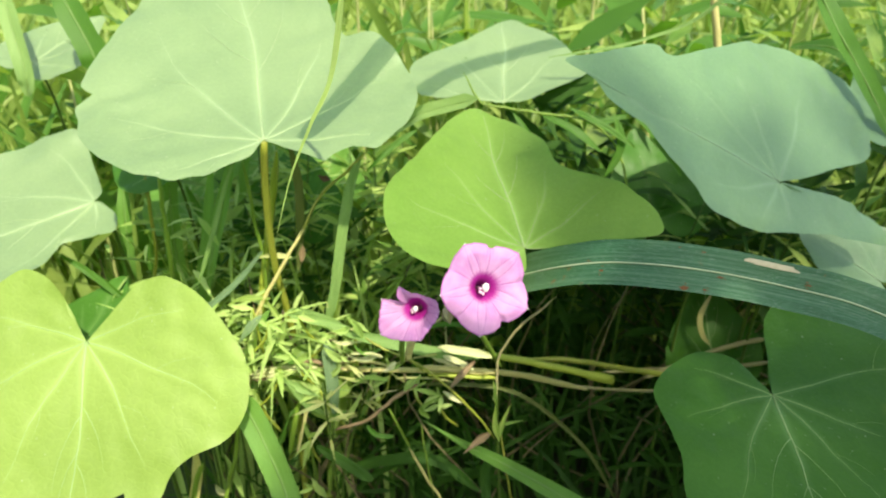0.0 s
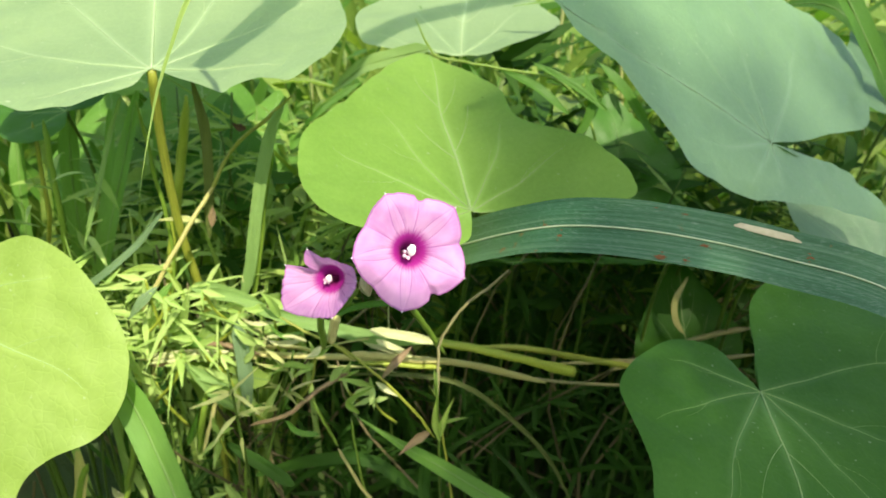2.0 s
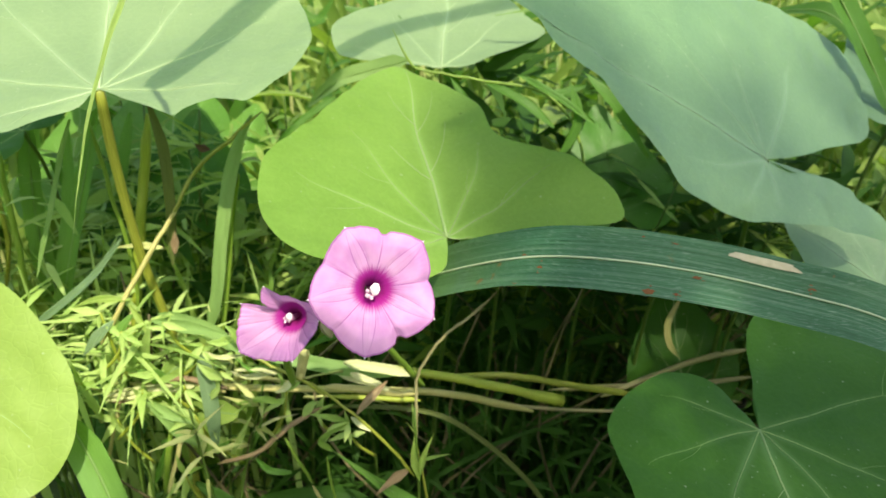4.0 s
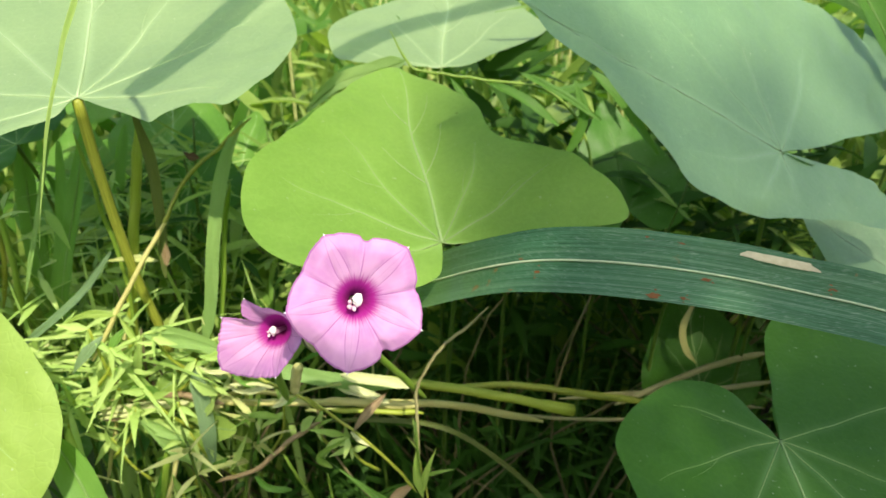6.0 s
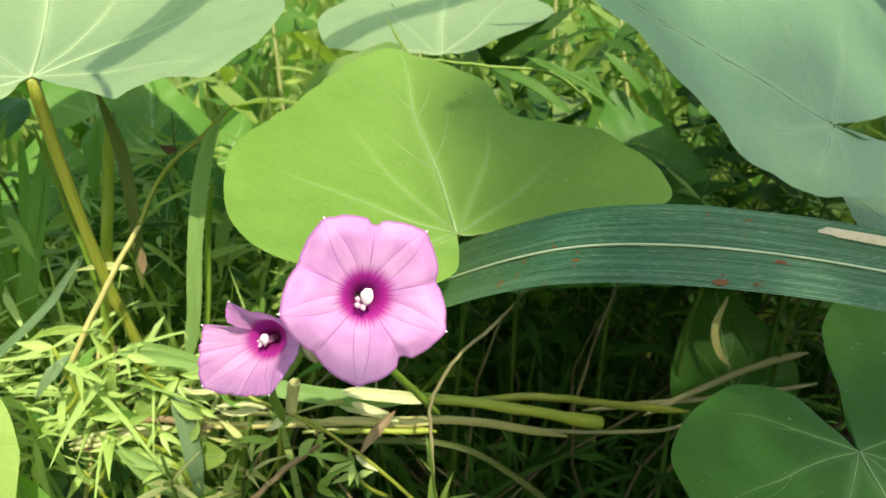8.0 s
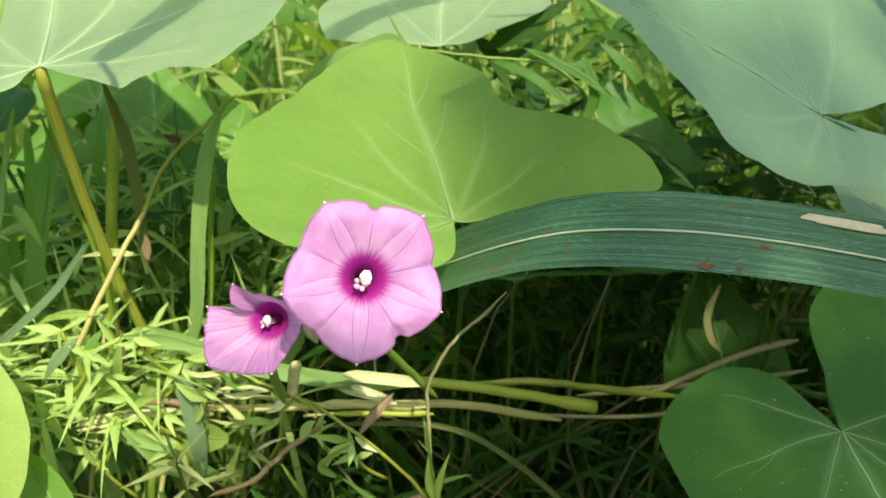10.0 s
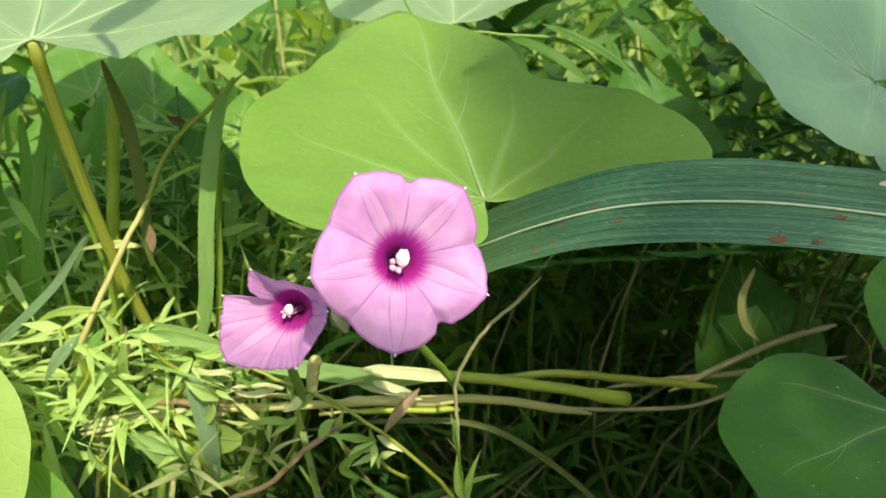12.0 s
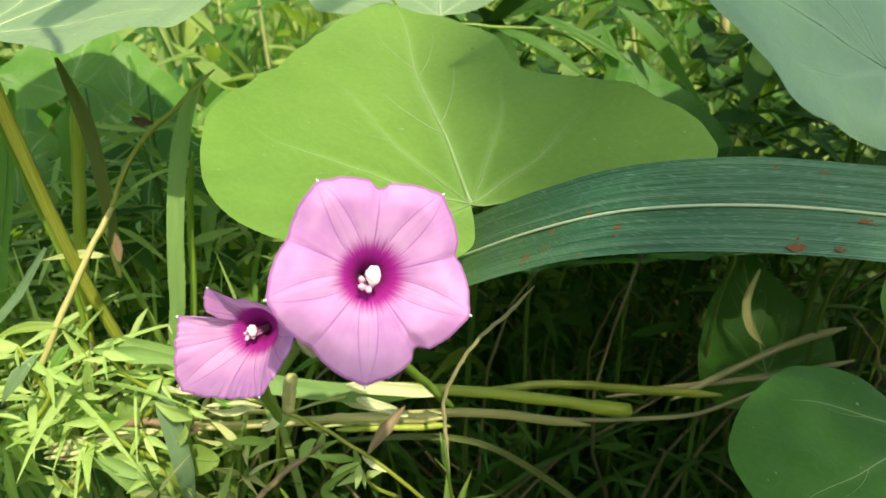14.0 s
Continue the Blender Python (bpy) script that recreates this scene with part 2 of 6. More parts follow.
def petal_material():
    """Pink petals: a deep magenta throat, dark seams and pale bands along the five folds."""
    m, ns, ls = nodes_of("pink_petal")
    sep = ns.new("ShaderNodeSeparateXYZ")
    ls.new(ns.new("ShaderNodeUVMap").outputs[0], sep.inputs[0])
    turn, out_way = sep.outputs[0], sep.outputs[1]
    co = ns.new("ShaderNodeTexCoord").outputs["Object"]
    streak_co = ns.new("ShaderNodeCombineXYZ")
    ls.new(math_node(ns, ls, "MULTIPLY", turn, 90.0), streak_co.inputs[0])
    ls.new(math_node(ns, ls, "MULTIPLY", out_way, 2.0), streak_co.inputs[1])
    streak = node(ns, "ShaderNodeTexNoise", Scale=1.0, Detail=3.0)
    ls.new(streak_co.outputs[0], streak.inputs["Vector"])
    blotch = node(ns, "ShaderNodeTexNoise", Scale=160.0, Detail=3.0)
    ls.new(co, blotch.inputs["Vector"])
    base = mix(ns, ls, ramp(ns, ls, blotch.outputs[0], 0.3, 0.7), (0.53, 0.225, 0.53), (0.66, 0.335, 0.62))
    base = mix(ns, ls, math_node(ns, ls, "MULTIPLY", ramp(ns, ls, streak.outputs[0], 0.4, 0.65), 0.14), base, (0.69, 0.38, 0.60))
    place = math_node(ns, ls, "FRACT", math_node(ns, ls, "MULTIPLY", turn, 5.0))
    off_tip = math_node(ns, ls, "ABSOLUTE", math_node(ns, ls, "SUBTRACT", place, 0.5))
    limit = math_node(ns, ls, "MULTIPLY", math_node(ns, ls, "SUBTRACT", 1.03, out_way), 0.38)
    inside = math_node(ns, ls, "SUBTRACT", limit, off_tip)
    base = mix(ns, ls, math_node(ns, ls, "MULTIPLY", ramp(ns, ls, inside, -0.04, 0.06), 0.2), base, (0.71, 0.42, 0.66))
    fade = math_node(ns, ls, "SUBTRACT", 1.0, ramp(ns, ls, out_way, 0.62, 1.1))
    for near, wide, much in ((inside, 0.008, 0.62), (math_node(ns, ls, "SUBTRACT", off_tip, 0.494), 0.007, 0.7), (off_tip, 0.004, 0.2)):
        line = math_node(ns, ls, "SUBTRACT", 1.0, ramp(ns, ls, math_node(ns, ls, "ABSOLUTE", near), wide * 0.2, wide * 1.8))
        base = mix(ns, ls, math_node(ns, ls, "MULTIPLY", math_node(ns, ls, "MULTIPLY", line, fade), much), base, (0.27, 0.05, 0.29))
    edge = math_node(ns, ls, "ADD", out_way, math_node(ns, ls, "MULTIPLY", math_node(ns, ls, "SUBTRACT", streak.outputs[0], 0.5), 0.16))
    deep = math_node(ns, ls, "SUBTRACT", 1.0, ramp(ns, ls, edge, 0.44, 0.57))
    base = mix(ns, ls, deep, base, (0.38, 0.016, 0.27))
    heart = math_node(ns, ls, "SUBTRACT", 1.0, ramp(ns, ls, edge, 0.28, 0.46))
    base = mix(ns, ls, math_node(ns, ls, "MULTIPLY", heart, 0.8), base, (0.16, 0.006, 0.075))
    rim = ramp(ns, ls, math_node(ns, ls, "ADD", out_way, math_node(ns, ls, "MULTIPLY", streak.outputs[0], 0.02)), 0.98, 1.0)
    base = mix(ns, ls, math_node(ns, ls, "MULTIPLY", rim, 0.75), base, (0.33, 0.09, 0.33))
    bump = node(ns, "ShaderNodeBump", Strength=0.1, Distance=0.0004)
    ls.new(streak.outputs[0], bump.inputs["Height"])
    p = node(ns, "ShaderNodeBsdfPrincipled", Roughness=0.6)
    p.inputs["Specular IOR Level"].default_value = 0.3
    ls.new(base, p.inputs["Base Color"])
    ls.new(bump.outputs[0], p.inputs["Normal"])
    tr = ns.new("ShaderNodeBsdfTranslucent")
    ls.new(base, tr.inputs[0])
    sh = ns.new("ShaderNodeMixShader")
    sh.inputs[0].default_value = 0.35
    out = ns.new("ShaderNodeOutputMaterial")
    ls.new(p.outputs[0], sh.inputs[1])
    ls.new(tr.outputs[0], sh.inputs[2])
    ls.new(sh.outputs[0], out.inputs[0])
    return m


def wide_blade_material():
    """A tough blue-green blade: close parallel ribs, a few pale ones, and fine slanting scratches."""
    m, ns, ls = nodes_of("wide_grass_blade")
    co = ns.new("ShaderNodeTexCoord").outputs["Object"]
    sep = ns.new("ShaderNodeSeparateXYZ")
    ls.new(ns.new("ShaderNodeUVMap").outputs[0], sep.inputs[0])
    along, across = sep.outputs[0], sep.outputs[1]

    def streaks(share, count, detail):
        c = ns.new("ShaderNodeCombineXYZ")
        ls.new(math_node(ns, ls, "MULTIPLY", along, share), c.inputs[0])
        ls.new(math_node(ns, ls, "MULTIPLY", across, count), c.inputs[1])
        n = node(ns, "ShaderNodeTexNoise", Scale=1.0, Detail=detail, Roughness=0.7)
        ls.new(c.outputs[0], n.inputs["Vector"])
        return n.outputs[0]

    fine, broad = streaks(1.6, 70.0, 3.0), streaks(0.5, 16.0, 2.0)
    blotch = node(ns, "ShaderNodeTexNoise", Scale=70.0, Detail=4.0)
    ls.new(co, blotch.inputs["Vector"])
    colour = mix(ns, ls, ramp(ns, ls, fine, 0.34, 0.68), (0.014, 0.062, 0.028), (0.068, 0.178, 0.092))
    colour = mix(ns, ls, math_node(ns, ls, "MULTIPLY", ramp(ns, ls, broad, 0.5, 0.66), 0.55), colour, (0.13, 0.245, 0.14))
    colour = mix(ns, ls, math_node(ns, ls, "MULTIPLY", ramp(ns, ls, blotch.outputs[0], 0.45, 0.7), 0.3), colour, (0.06, 0.135, 0.05))
    # yellowing tip, with the light on that end put into the colour too
    ends = math_node(ns, ls, "SUBTRACT", 1.0, ramp(ns, ls, along, 0.5, 1.5))
    colour = mix(ns, ls, math_node(ns, ls, "MULTIPLY", ends, 0.5), colour, (0.15, 0.22, 0.06))
    ribs = math_node(ns, ls, "ABSOLUTE", math_node(ns, ls, "SUBTRACT", math_node(ns, ls, "FRACT", math_node(ns, ls, "MULTIPLY", across, 15.0)), 0.5))
    rib = math_node(ns, ls, "MULTIPLY", math_node(ns, ls, "SUBTRACT", 1.0, ramp(ns, ls, ribs, 0.02, 0.09)), ramp(ns, ls, broad, 0.42, 0.6))
    colour = mix(ns, ls, math_node(ns, ls, "MULTIPLY", rib, 0.5), colour, (0.22, 0.32, 0.22))
    for angle, lo in ((52.0, 0.70), (-40.0, 0.715)):
        mp = ns.new("ShaderNodeMapping")
        mp.inputs["Rotation"].default_value = (0.0, radians(angle), 0.0)
        mp.inputs["Scale"].default_value = (520.0, 520.0, 9000.0)
        ls.new(co, mp.inputs[0])
        scratch = node(ns, "ShaderNodeTexNoise", Scale=1.0, Detail=0.0)
        ls.new(mp.outputs[0], scratch.inputs["Vector"])
        colour = mix(ns, ls, math_node(ns, ls, "MULTIPLY", ramp(ns, ls, scratch.outputs[0], lo, lo + 0.05), 0.3), colour, (0.3, 0.4, 0.3))
    rusty = node(ns, "ShaderNodeTexNoise", Scale=210.0, Detail=3.0)
    ls.new(co, rusty.inputs["Vector"])
    colour = mix(ns, ls, math_node(ns, ls, "MULTIPLY", ramp(ns, ls, rusty.outputs[0], 0.7, 0.76), 0.7), colour, (0.2, 0.09, 0.03))
    bump = node(ns, "ShaderNodeBump", Strength=0.5, Distance=0.0004)
    ls.new(fine, bump.inputs["Height"])
    skin = node(ns, "ShaderNodeBsdfPrincipled", Roughness=0.46)
    skin.inputs["Specular IOR Level"].default_value = 0.25
    ls.new(colour, skin.inputs["Base Color"])
    ls.new(bump.outputs[0], skin.inputs["Normal"])
    back = node(ns, "ShaderNodeBsdfTranslucent", Color=(0.08, 0.25, 0.06, 1))
    shade = ns.new("ShaderNodeMixShader")
    shade.inputs[0].default_value = 0.2
    out = ns.new("ShaderNodeOutputMaterial")
    ls.new(skin.outputs[0], shade.inputs[1])
    ls.new(back.outputs[0], shade.inputs[2])
    ls.new(shade.outputs[0], out.inputs[0])
    return m


MAT["soil"] = soil_material()
MAT["blade_wide"] = wide_blade_material()
MAT["petal"] = petal_material()


# ---- building helpers ----
def mesh_object(name, verts, faces, material, parent=None, uvs=None, label=""):
    me = bpy.data.meshes.new(name)
    me.from_pydata([tuple(v) for v in verts], [], faces)
    if uvs is not None:
        layer = me.uv_layers.new(name="UVMap")
        loops = np.zeros(len(me.loops), dtype=np.int32)
        me.loops.foreach_get("vertex_index", loops)
        layer.data.foreach_set("uv", np.asarray(uvs, dtype=np.float32)[loops].ravel())
    me.polygons.foreach_set("use_smooth", [True] * len(me.polygons))
    me.materials.append(material)
    me.update()
    ob = new(name, me)
    ob.parent = parent
    if label:
        tagged(ob, label)
    return ob


def thing(name, place, label, category, group=""):
    ob = new(name)
    ob.empty_display_size = 0.01
    ob.location = place
    return tagged(ob, label, category, group)


def spline(points, count):
    """Catmull-Rom through the points."""
    p = np.asarray(points, dtype=float)
    p = np.vstack([2 * p[0] - p[1], p, 2 * p[-1] - p[-2]])
    n = len(p) - 3
    out = []
    for s in np.linspace(0, n, count):
        i = min(int(s), n - 1)
        t = s - i
        a, b, c, d = p[i:i + 4]
        out.append(0.5 * (2 * b + (c - a) * t + (2 * a - 5 * b + 4 * c - d) * t * t + (3 * b - a - 3 * c + d) * t ** 3))
    return np.array(out)


def frames_along(line):
    tan = np.gradient(line, axis=0)
    tan /= np.linalg.norm(tan, axis=1)[:, None] + 1e-12
    return tan


def tube(line, radii, sides=7, ribs=0.0):
    """A round stem along a line; ribs gives it grooves."""
    tan = frames_along(line)
    ref = np.array((0.31, -0.9, 0.3))
    verts, uvs = [], []
    length = np.concatenate([[0], np.cumsum(np.linalg.norm(np.diff(line, axis=0), axis=1))])
    for p, t, r, l in zip(line, tan, radii, length):
        a = np.cross(t, ref)
        a /= np.linalg.norm(a) + 1e-12
        b = np.cross(t, a)
        for k in range(sides):
            w = 2 * math.pi * k / sides
            rr = r * (1 + ribs * (1 if k % 2 else -1))
            verts.append(p + rr * (math.cos(w) * a + math.sin(w) * b))
            uvs.append((l * 20, k / sides))
    n = len(line)
    faces = [(i * sides + k, i * sides + (k + 1) % sides, (i + 1) * sides + (k + 1) % sides, (i + 1) * sides + k) for i in range(n - 1) for k in range(sides)]
    faces += [tuple(range(sides))[::-1], tuple((n - 1) * sides + k for k in range(sides))]
    return verts, faces, uvs


def ribbon(line, widths, facing, fold=0.25, across=6, ripple=0.0, seed=0.0):
    """A grass blade along a line: V-folded along its middle, its face turned to `facing`."""
    tan = frames_along(line)
    verts, uvs = [], []
    length = np.concatenate([[0], np.cumsum(np.linalg.norm(np.diff(line, axis=0), axis=1))])
    for i, (p, t, w) in enumerate(zip(line, tan, widths)):
        side = np.cross(t, np.asarray(facing, dtype=float))
        side /= np.linalg.norm(side) + 1e-12
        up = np.cross(side, t)
        for k in range(across + 1):
            s = 2 * k / across - 1
            lift = fold * (abs(s) ** 1.3) * w / 2
            if ripple:
                lift += ripple * noise.noise(Vector((length[i] * 90, s * 1.3, seed)))
            verts.append(p + side * s * w / 2 + up * lift)
            uvs.append((length[i] * 20, k / across))
    m = across + 1
    faces = [(i * m + k, i * m + k + 1, (i + 1) * m + k + 1, (i + 1) * m + k) for i in range(len(line) - 1) for k in range(across)]
    return verts, faces, uvs


class Heap:
    """Gathers many small pieces into one mesh."""
    def __init__(self):
        self.v, self.f = [], []

    def add(self, verts, faces):
        o = len(self.v)
        self.v.extend(verts)
        self.f.extend(tuple(i + o for i in f) for f in faces)


# ---- heart-shaped leaves ----
def heart_leaf(name, place, slope, heading, outline, material, label, cup=0.0, fold=0.0, bend=0.0, curl=0.0, wave=0.0012, petiole=None, thick_stalk=1.0, seed=0, veins=5, group="vine leaves", hole=None, rise=0.0):
    """A vine leaf. place: where blade and stalk meet; slope: its rise along x and y; heading: where its tip points, in degrees;
    outline: its edge in millimetres (along, across) from the stalk, round from one side of the notch to the other."""
    p, q = slope
    n = Vector((-p, -q, 1)).normalized()
    u = Vector((math.cos(radians(heading)), math.sin(radians(heading)), 0))
    u.z = p * u.x + q * u.y
    u.normalize()
    v = n.cross(u)
    ob = thing(name, place, label, "leaf", group)
    edge = spline([(0, 0)] + list(outline) + [(0, 0)], 241 if veins == 5 else 121) / 1000.0
    size = 0.1

    def reach(angle):
        way = np.array((math.cos(angle), math.sin(angle)))
        best = 0.02
        for a, b in edge[3:-3]:
            r = math.hypot(a, b)
            if r > 1e-4 and (a * way[0] + b * way[1]) / r > 0.995:
                best = max(best, r) if best != 0.02 else r
        return best

    angles = {5: (0, 0.62, -0.62, 1.25, -1.25, 2.0, -2.0), 3: (0, 0.7, -0.7, 1.5, -1.5)}[veins]
    reaches = [reach(w) * (0.96 if k == 0 else 0.84) for k, w in enumerate(angles)]

    def course(k, s):
        """Which way the vein runs at the share s of its length."""
        w = angles[k]
        return w + (0 if k == 0 else -0.14 * (1 if w > 0 else -1)) * s + 0.02 * math.sin(9 * s + seed + k)

    def by_vein(a, b):
        """How near a spot lies to a main vein, from 0 to 1."""
        r, near = math.hypot(a, b), 0.0
        for k in range(len(angles)):
            s = r / reaches[k]
            off = (math.atan2(b, a) - course(k, s) + math.pi) % (2 * math.pi) - math.pi
            if s < 1.1 and abs(off) < 1.2:
                wide = (0.0019 if k == 0 else 0.0012) * (1 - 0.6 * s)
                near = max(near, math.exp(-(r * math.sin(off) / wide) ** 2) * max(0.0, 1 - s) ** 0.6)
        return max(near, 0.9 * math.exp(-(r / 0.0035) ** 2))

    def hinge(x):
        return 0.5 * (x + math.sqrt(x * x + 0.008 ** 2))

    def lift(a, b, s):
        d = math.sqrt(b * b + 0.003 ** 2) - 0.003
        w = fold * d + cup * (a * a + b * b) / size + bend * a * a / size + curl * (hinge(0.02 - a) - hinge(0.02))
        return w + wave * s * s * (noise.noise(Vector((a * 55, b * 55, seed * 3.7))) + 0.5 * noise.noise(Vector((a * 130, b * 130, seed * 1.3)))) + 0.0005 * noise.noise(Vector((a * 170, b * 170, seed))) - (0.0 if material is MAT["leaf_half_shade"] else 0.0002) * by_vein(a, b) + rise * max(0.0, b) * min(1.0, max(0.0, (0.008 - a) / 0.03))

    def spot(a, b, s, up=0.0):
        return u * a + v * b + n * (lift(a, b, s) + up)

    rings, count = 24 if veins == 5 else 16, len(edge)
    verts, faces, flush = [], [], []
    for j in range(rings + 1):
        s = (j / rings) ** 0.8
        for a, b in edge:
            verts.append(spot(a * s, b * s, s))
            flush.append(by_vein(a * s, b * s))
    for j in range(rings):
        for i in range(count - 1):
            if hole and j == hole[0] and abs(i - hole[1]) < 3:
                continue
            faces.append((j * count + i, j * count + i + 1, (j + 1) * count + i + 1, (j + 1) * count + i))
    blade = mesh_object("leaf_blade", verts, faces, material, ob)
    blade.data.attributes.new("vein", "FLOAT", "POINT").data.foreach_set("value", flush)
    rng = random.Random(seed + 5)
    for k, w in enumerate(angles):
        r = reaches[k]
        lines = []
        main = []
        for s in np.linspace(0.0, 1, 22):
            ww = course(k, s)
            main.append((r * s * math.cos(ww), r * s * math.sin(ww), s * (0.96 if k == 0 else 0.84)))
        thick = (0.00048 if k == 0 else 0.00024) * (0.35 if material is MAT["leaf_half_shade"] else 0.6 if material is MAT["leaf_shade"] else 1.0)
        lines.append((main, thick))
        for s0 in (() if material is MAT["leaf_half_shade"] else (0.36, 0.6) if k == 0 else (0.55,)):
            for side in ((1, -1) if k == 0 else (1,)):
                s1 = s0 + rng.uniform(-0.05, 0.05)
                a0, b0, _ = main[int(s1 * 21)]
                w2 = w + side * rng.uniform(0.6, 0.85)
                rr = r * (1 - s1) * rng.uniform(0.55, 0.75)
                sub = [(a0 + rr * s * math.cos(w2 - side * 0.3 * s), b0 + rr * s * math.sin(w2 - side * 0.3 * s), s1) for s in np.linspace(0, 1, 9)]
                lines.append((sub, thick * 0.3))
        heap = Heap()
        for line, th in lines:
            pts = np.array([spot(a, b, s, 0.00007) for a, b, s in line])
            vv, ff, _ = tube(pts, np.linspace(th, th * 0.12, len(pts)), 5)
            heap.add(vv, ff)
        mesh_object("vein", heap.v, heap.f, MAT["vein_half_shade" if material is MAT["leaf_half_shade"] else "vein_dark" if material is MAT["leaf_dark"] else "vein_light" if material is MAT["leaf_mature"] else "vein" if k == 0 or material is MAT["leaf_bright"] else "vein_faint"], ob)
    if petiole:
        line = spline([(0, 0, -0.0004)] + [tuple(Vector(c) - Vector(place)) for c in petiole], 26)
        vv, ff, uv = tube(line, np.linspace(0.0013, 0.0017, len(line)) * thick_stalk, 12, 0.09)
        mesh_object("petiole", vv, ff, MAT["stalk_olive" if thick_stalk == 1 else "stalk_dark"], ob, uv, "ribbed green leaf stalk")
    return ob


def stalk(name, label, width, material, *points, ribs=0.05, taper=0.85, swell=0.0):
    base = Vector(points[-1])
    ob = thing("grass_stalk" if "stalk" in name or "tangle" in name else "vine" if "stem" in name else name, base, label, "stem", "stems")
    line = spline([tuple(Vector(c) - base) for c in points], 9 * len(points))
    rad = np.linspace(width * taper, width, len(line)) / 2000.0
    for i in range(len(line)):
        rad[i] *= 1 + 0.04 * noise.noise(Vector((i * 0.35, width, base.x * 50)))
        part = i / (len(line) - 1)
        rad[i] *= min(1, 0.3 + 7 * part) * (1 if swell else min(1, 0.3 + 7 * (1 - part)))
        if swell and i > len(line) - 5:
            rad[i] *= 1 + swell
        line[i] += 0.0004 * np.array(noise.noise_vector(Vector((i * 0.23, base.x * 90, base.y * 70))))
    vv, ff, uv = tube(line, rad, 10, ribs)
    mesh_object("stem", vv, ff, MAT[material], ob, uv)
    return ob


def grass_blade(name, label, width, material, *points, facing=(0, -0.8, 0.6), fold=0.25, tip=True, point=3.5):
    base = Vector(points[-1])
    ob = thing("grass" if "blade" in name or "grass" in name else "weed_leaf" if "leaf" in name else "seed_husk", base, label, "grass", "grass blades")
    line = spline([tuple(Vector(c) - base) for c in points], 10 * len(points))
    s = np.linspace(0, 1, len(line))
    wide = width / 1000.0 * (0.25 + 0.75 * np.minimum(1, s * point) ** 0.7 if tip else np.ones_like(s))
    if point < 2:
        wide *= np.minimum(1, 0.15 + s * 2 * point)
    if base.z > 0.02 and point > 2:
        wide *= np.minimum(1, 0.12 + (1 - s) * 6) ** 0.7
    if any(k in name for k in ("husk", "leaflet", "bract", "tangle")):
        wide = width / 1000.0 * np.maximum(0.05, np.where(s < 0.62, (s / 0.62) ** 0.85, np.clip((1 - s) / 0.38, 0, 1) ** 0.6))
        fold = 0.5
    elif any(k in name for k in ("leaf", "sheath")):
        wide = wide * np.maximum(0.12, np.minimum(1, (1 - s) * 3.5)) ** 0.7
    vv, ff, uv = ribbon(line, wide, facing, fold, 8, 0.0006, base.x * 31)
    mesh_object("blade", vv, ff, MAT[material], ob, uv)
    if width >= 6:
        mid, mf, muv = tube(line + np.array((0, -0.0001, 0.0001)), wide * 0.025 + 0.00008, 5)
        mesh_object("midrib", mid, mf, MAT["blade_pale"], ob, muv)
    return ob


# ---- the vine: large leaves ----
heart_leaf("vine_leaf", (-0.06, 0.213, 0.241), (0.0, 0.6), 107,
           [(-2, -4), (-8, -9), (-13, -14), (-19, -18), (-17, -21), (-15, -26), (-15, -31), (-18, -35), (-13, -42), (-8, -48), (4, -54), (16, -55), (27, -54), (38, -51), (46, -48), (49, -42), (50, -36), (60, -33), (71, -33), (82, -30), (103, -18), (122, 0), (113, 22), (95, 38), (75, 48), (58, 57), (46, 61), (41, 59), (39, 57), (37, 60), (34, 63), (26, 61), (17, 60), (3, 52), (-7, 42), (-10, 35), (-13, 30), (-13, 23), (-14, 18), (-11, 12), (-7, 5)],
           MAT["leaf_mature"], "broad heart-shaped pale green vine leaf with a wavy edge", cup=0.0, fold=0.06, curl=0.22, wave=0.002, petiole=[(-0.065, 0.225, 0.216), (-0.0685, 0.238, 0.182), (-0.067, 0.25, 0.133), (-0.073, 0.26, 0.06), (-0.073, 0.262, -0.005)], seed=1)
heart_leaf("vine_leaf", (0.122, 0.225, 0.222), (-0.7, 0.9), -170,
           [(-15, -9), (-36, -24), (-56, -38), (-61, -49), (-61, -68), (-51, -79), (-29, -76), (-1, -70), (19, -58), (48, -33), (61, -30), (72, -22), (86, -9), (96, -1), (84, 0), (75, 6), (63, 8), (51, 17), (41, 23), (30, 28), (8, 24), (-25, 12), (-59, 2), (-59, -5), (-44, -9), (-24, -7), (-11, -1)],
           MAT["leaf_half_shade"], "large drooping vine leaf greyed for half shade, with a smooth edge", cup=0.0, fold=0.0, wave=0.002, petiole=[(0.132, 0.245, 0.2), (0.14, 0.26, 0.14), (0.14, 0.27, 0.06), (0.14, 0.27, -0.005)], thick_stalk=0.6, seed=2)
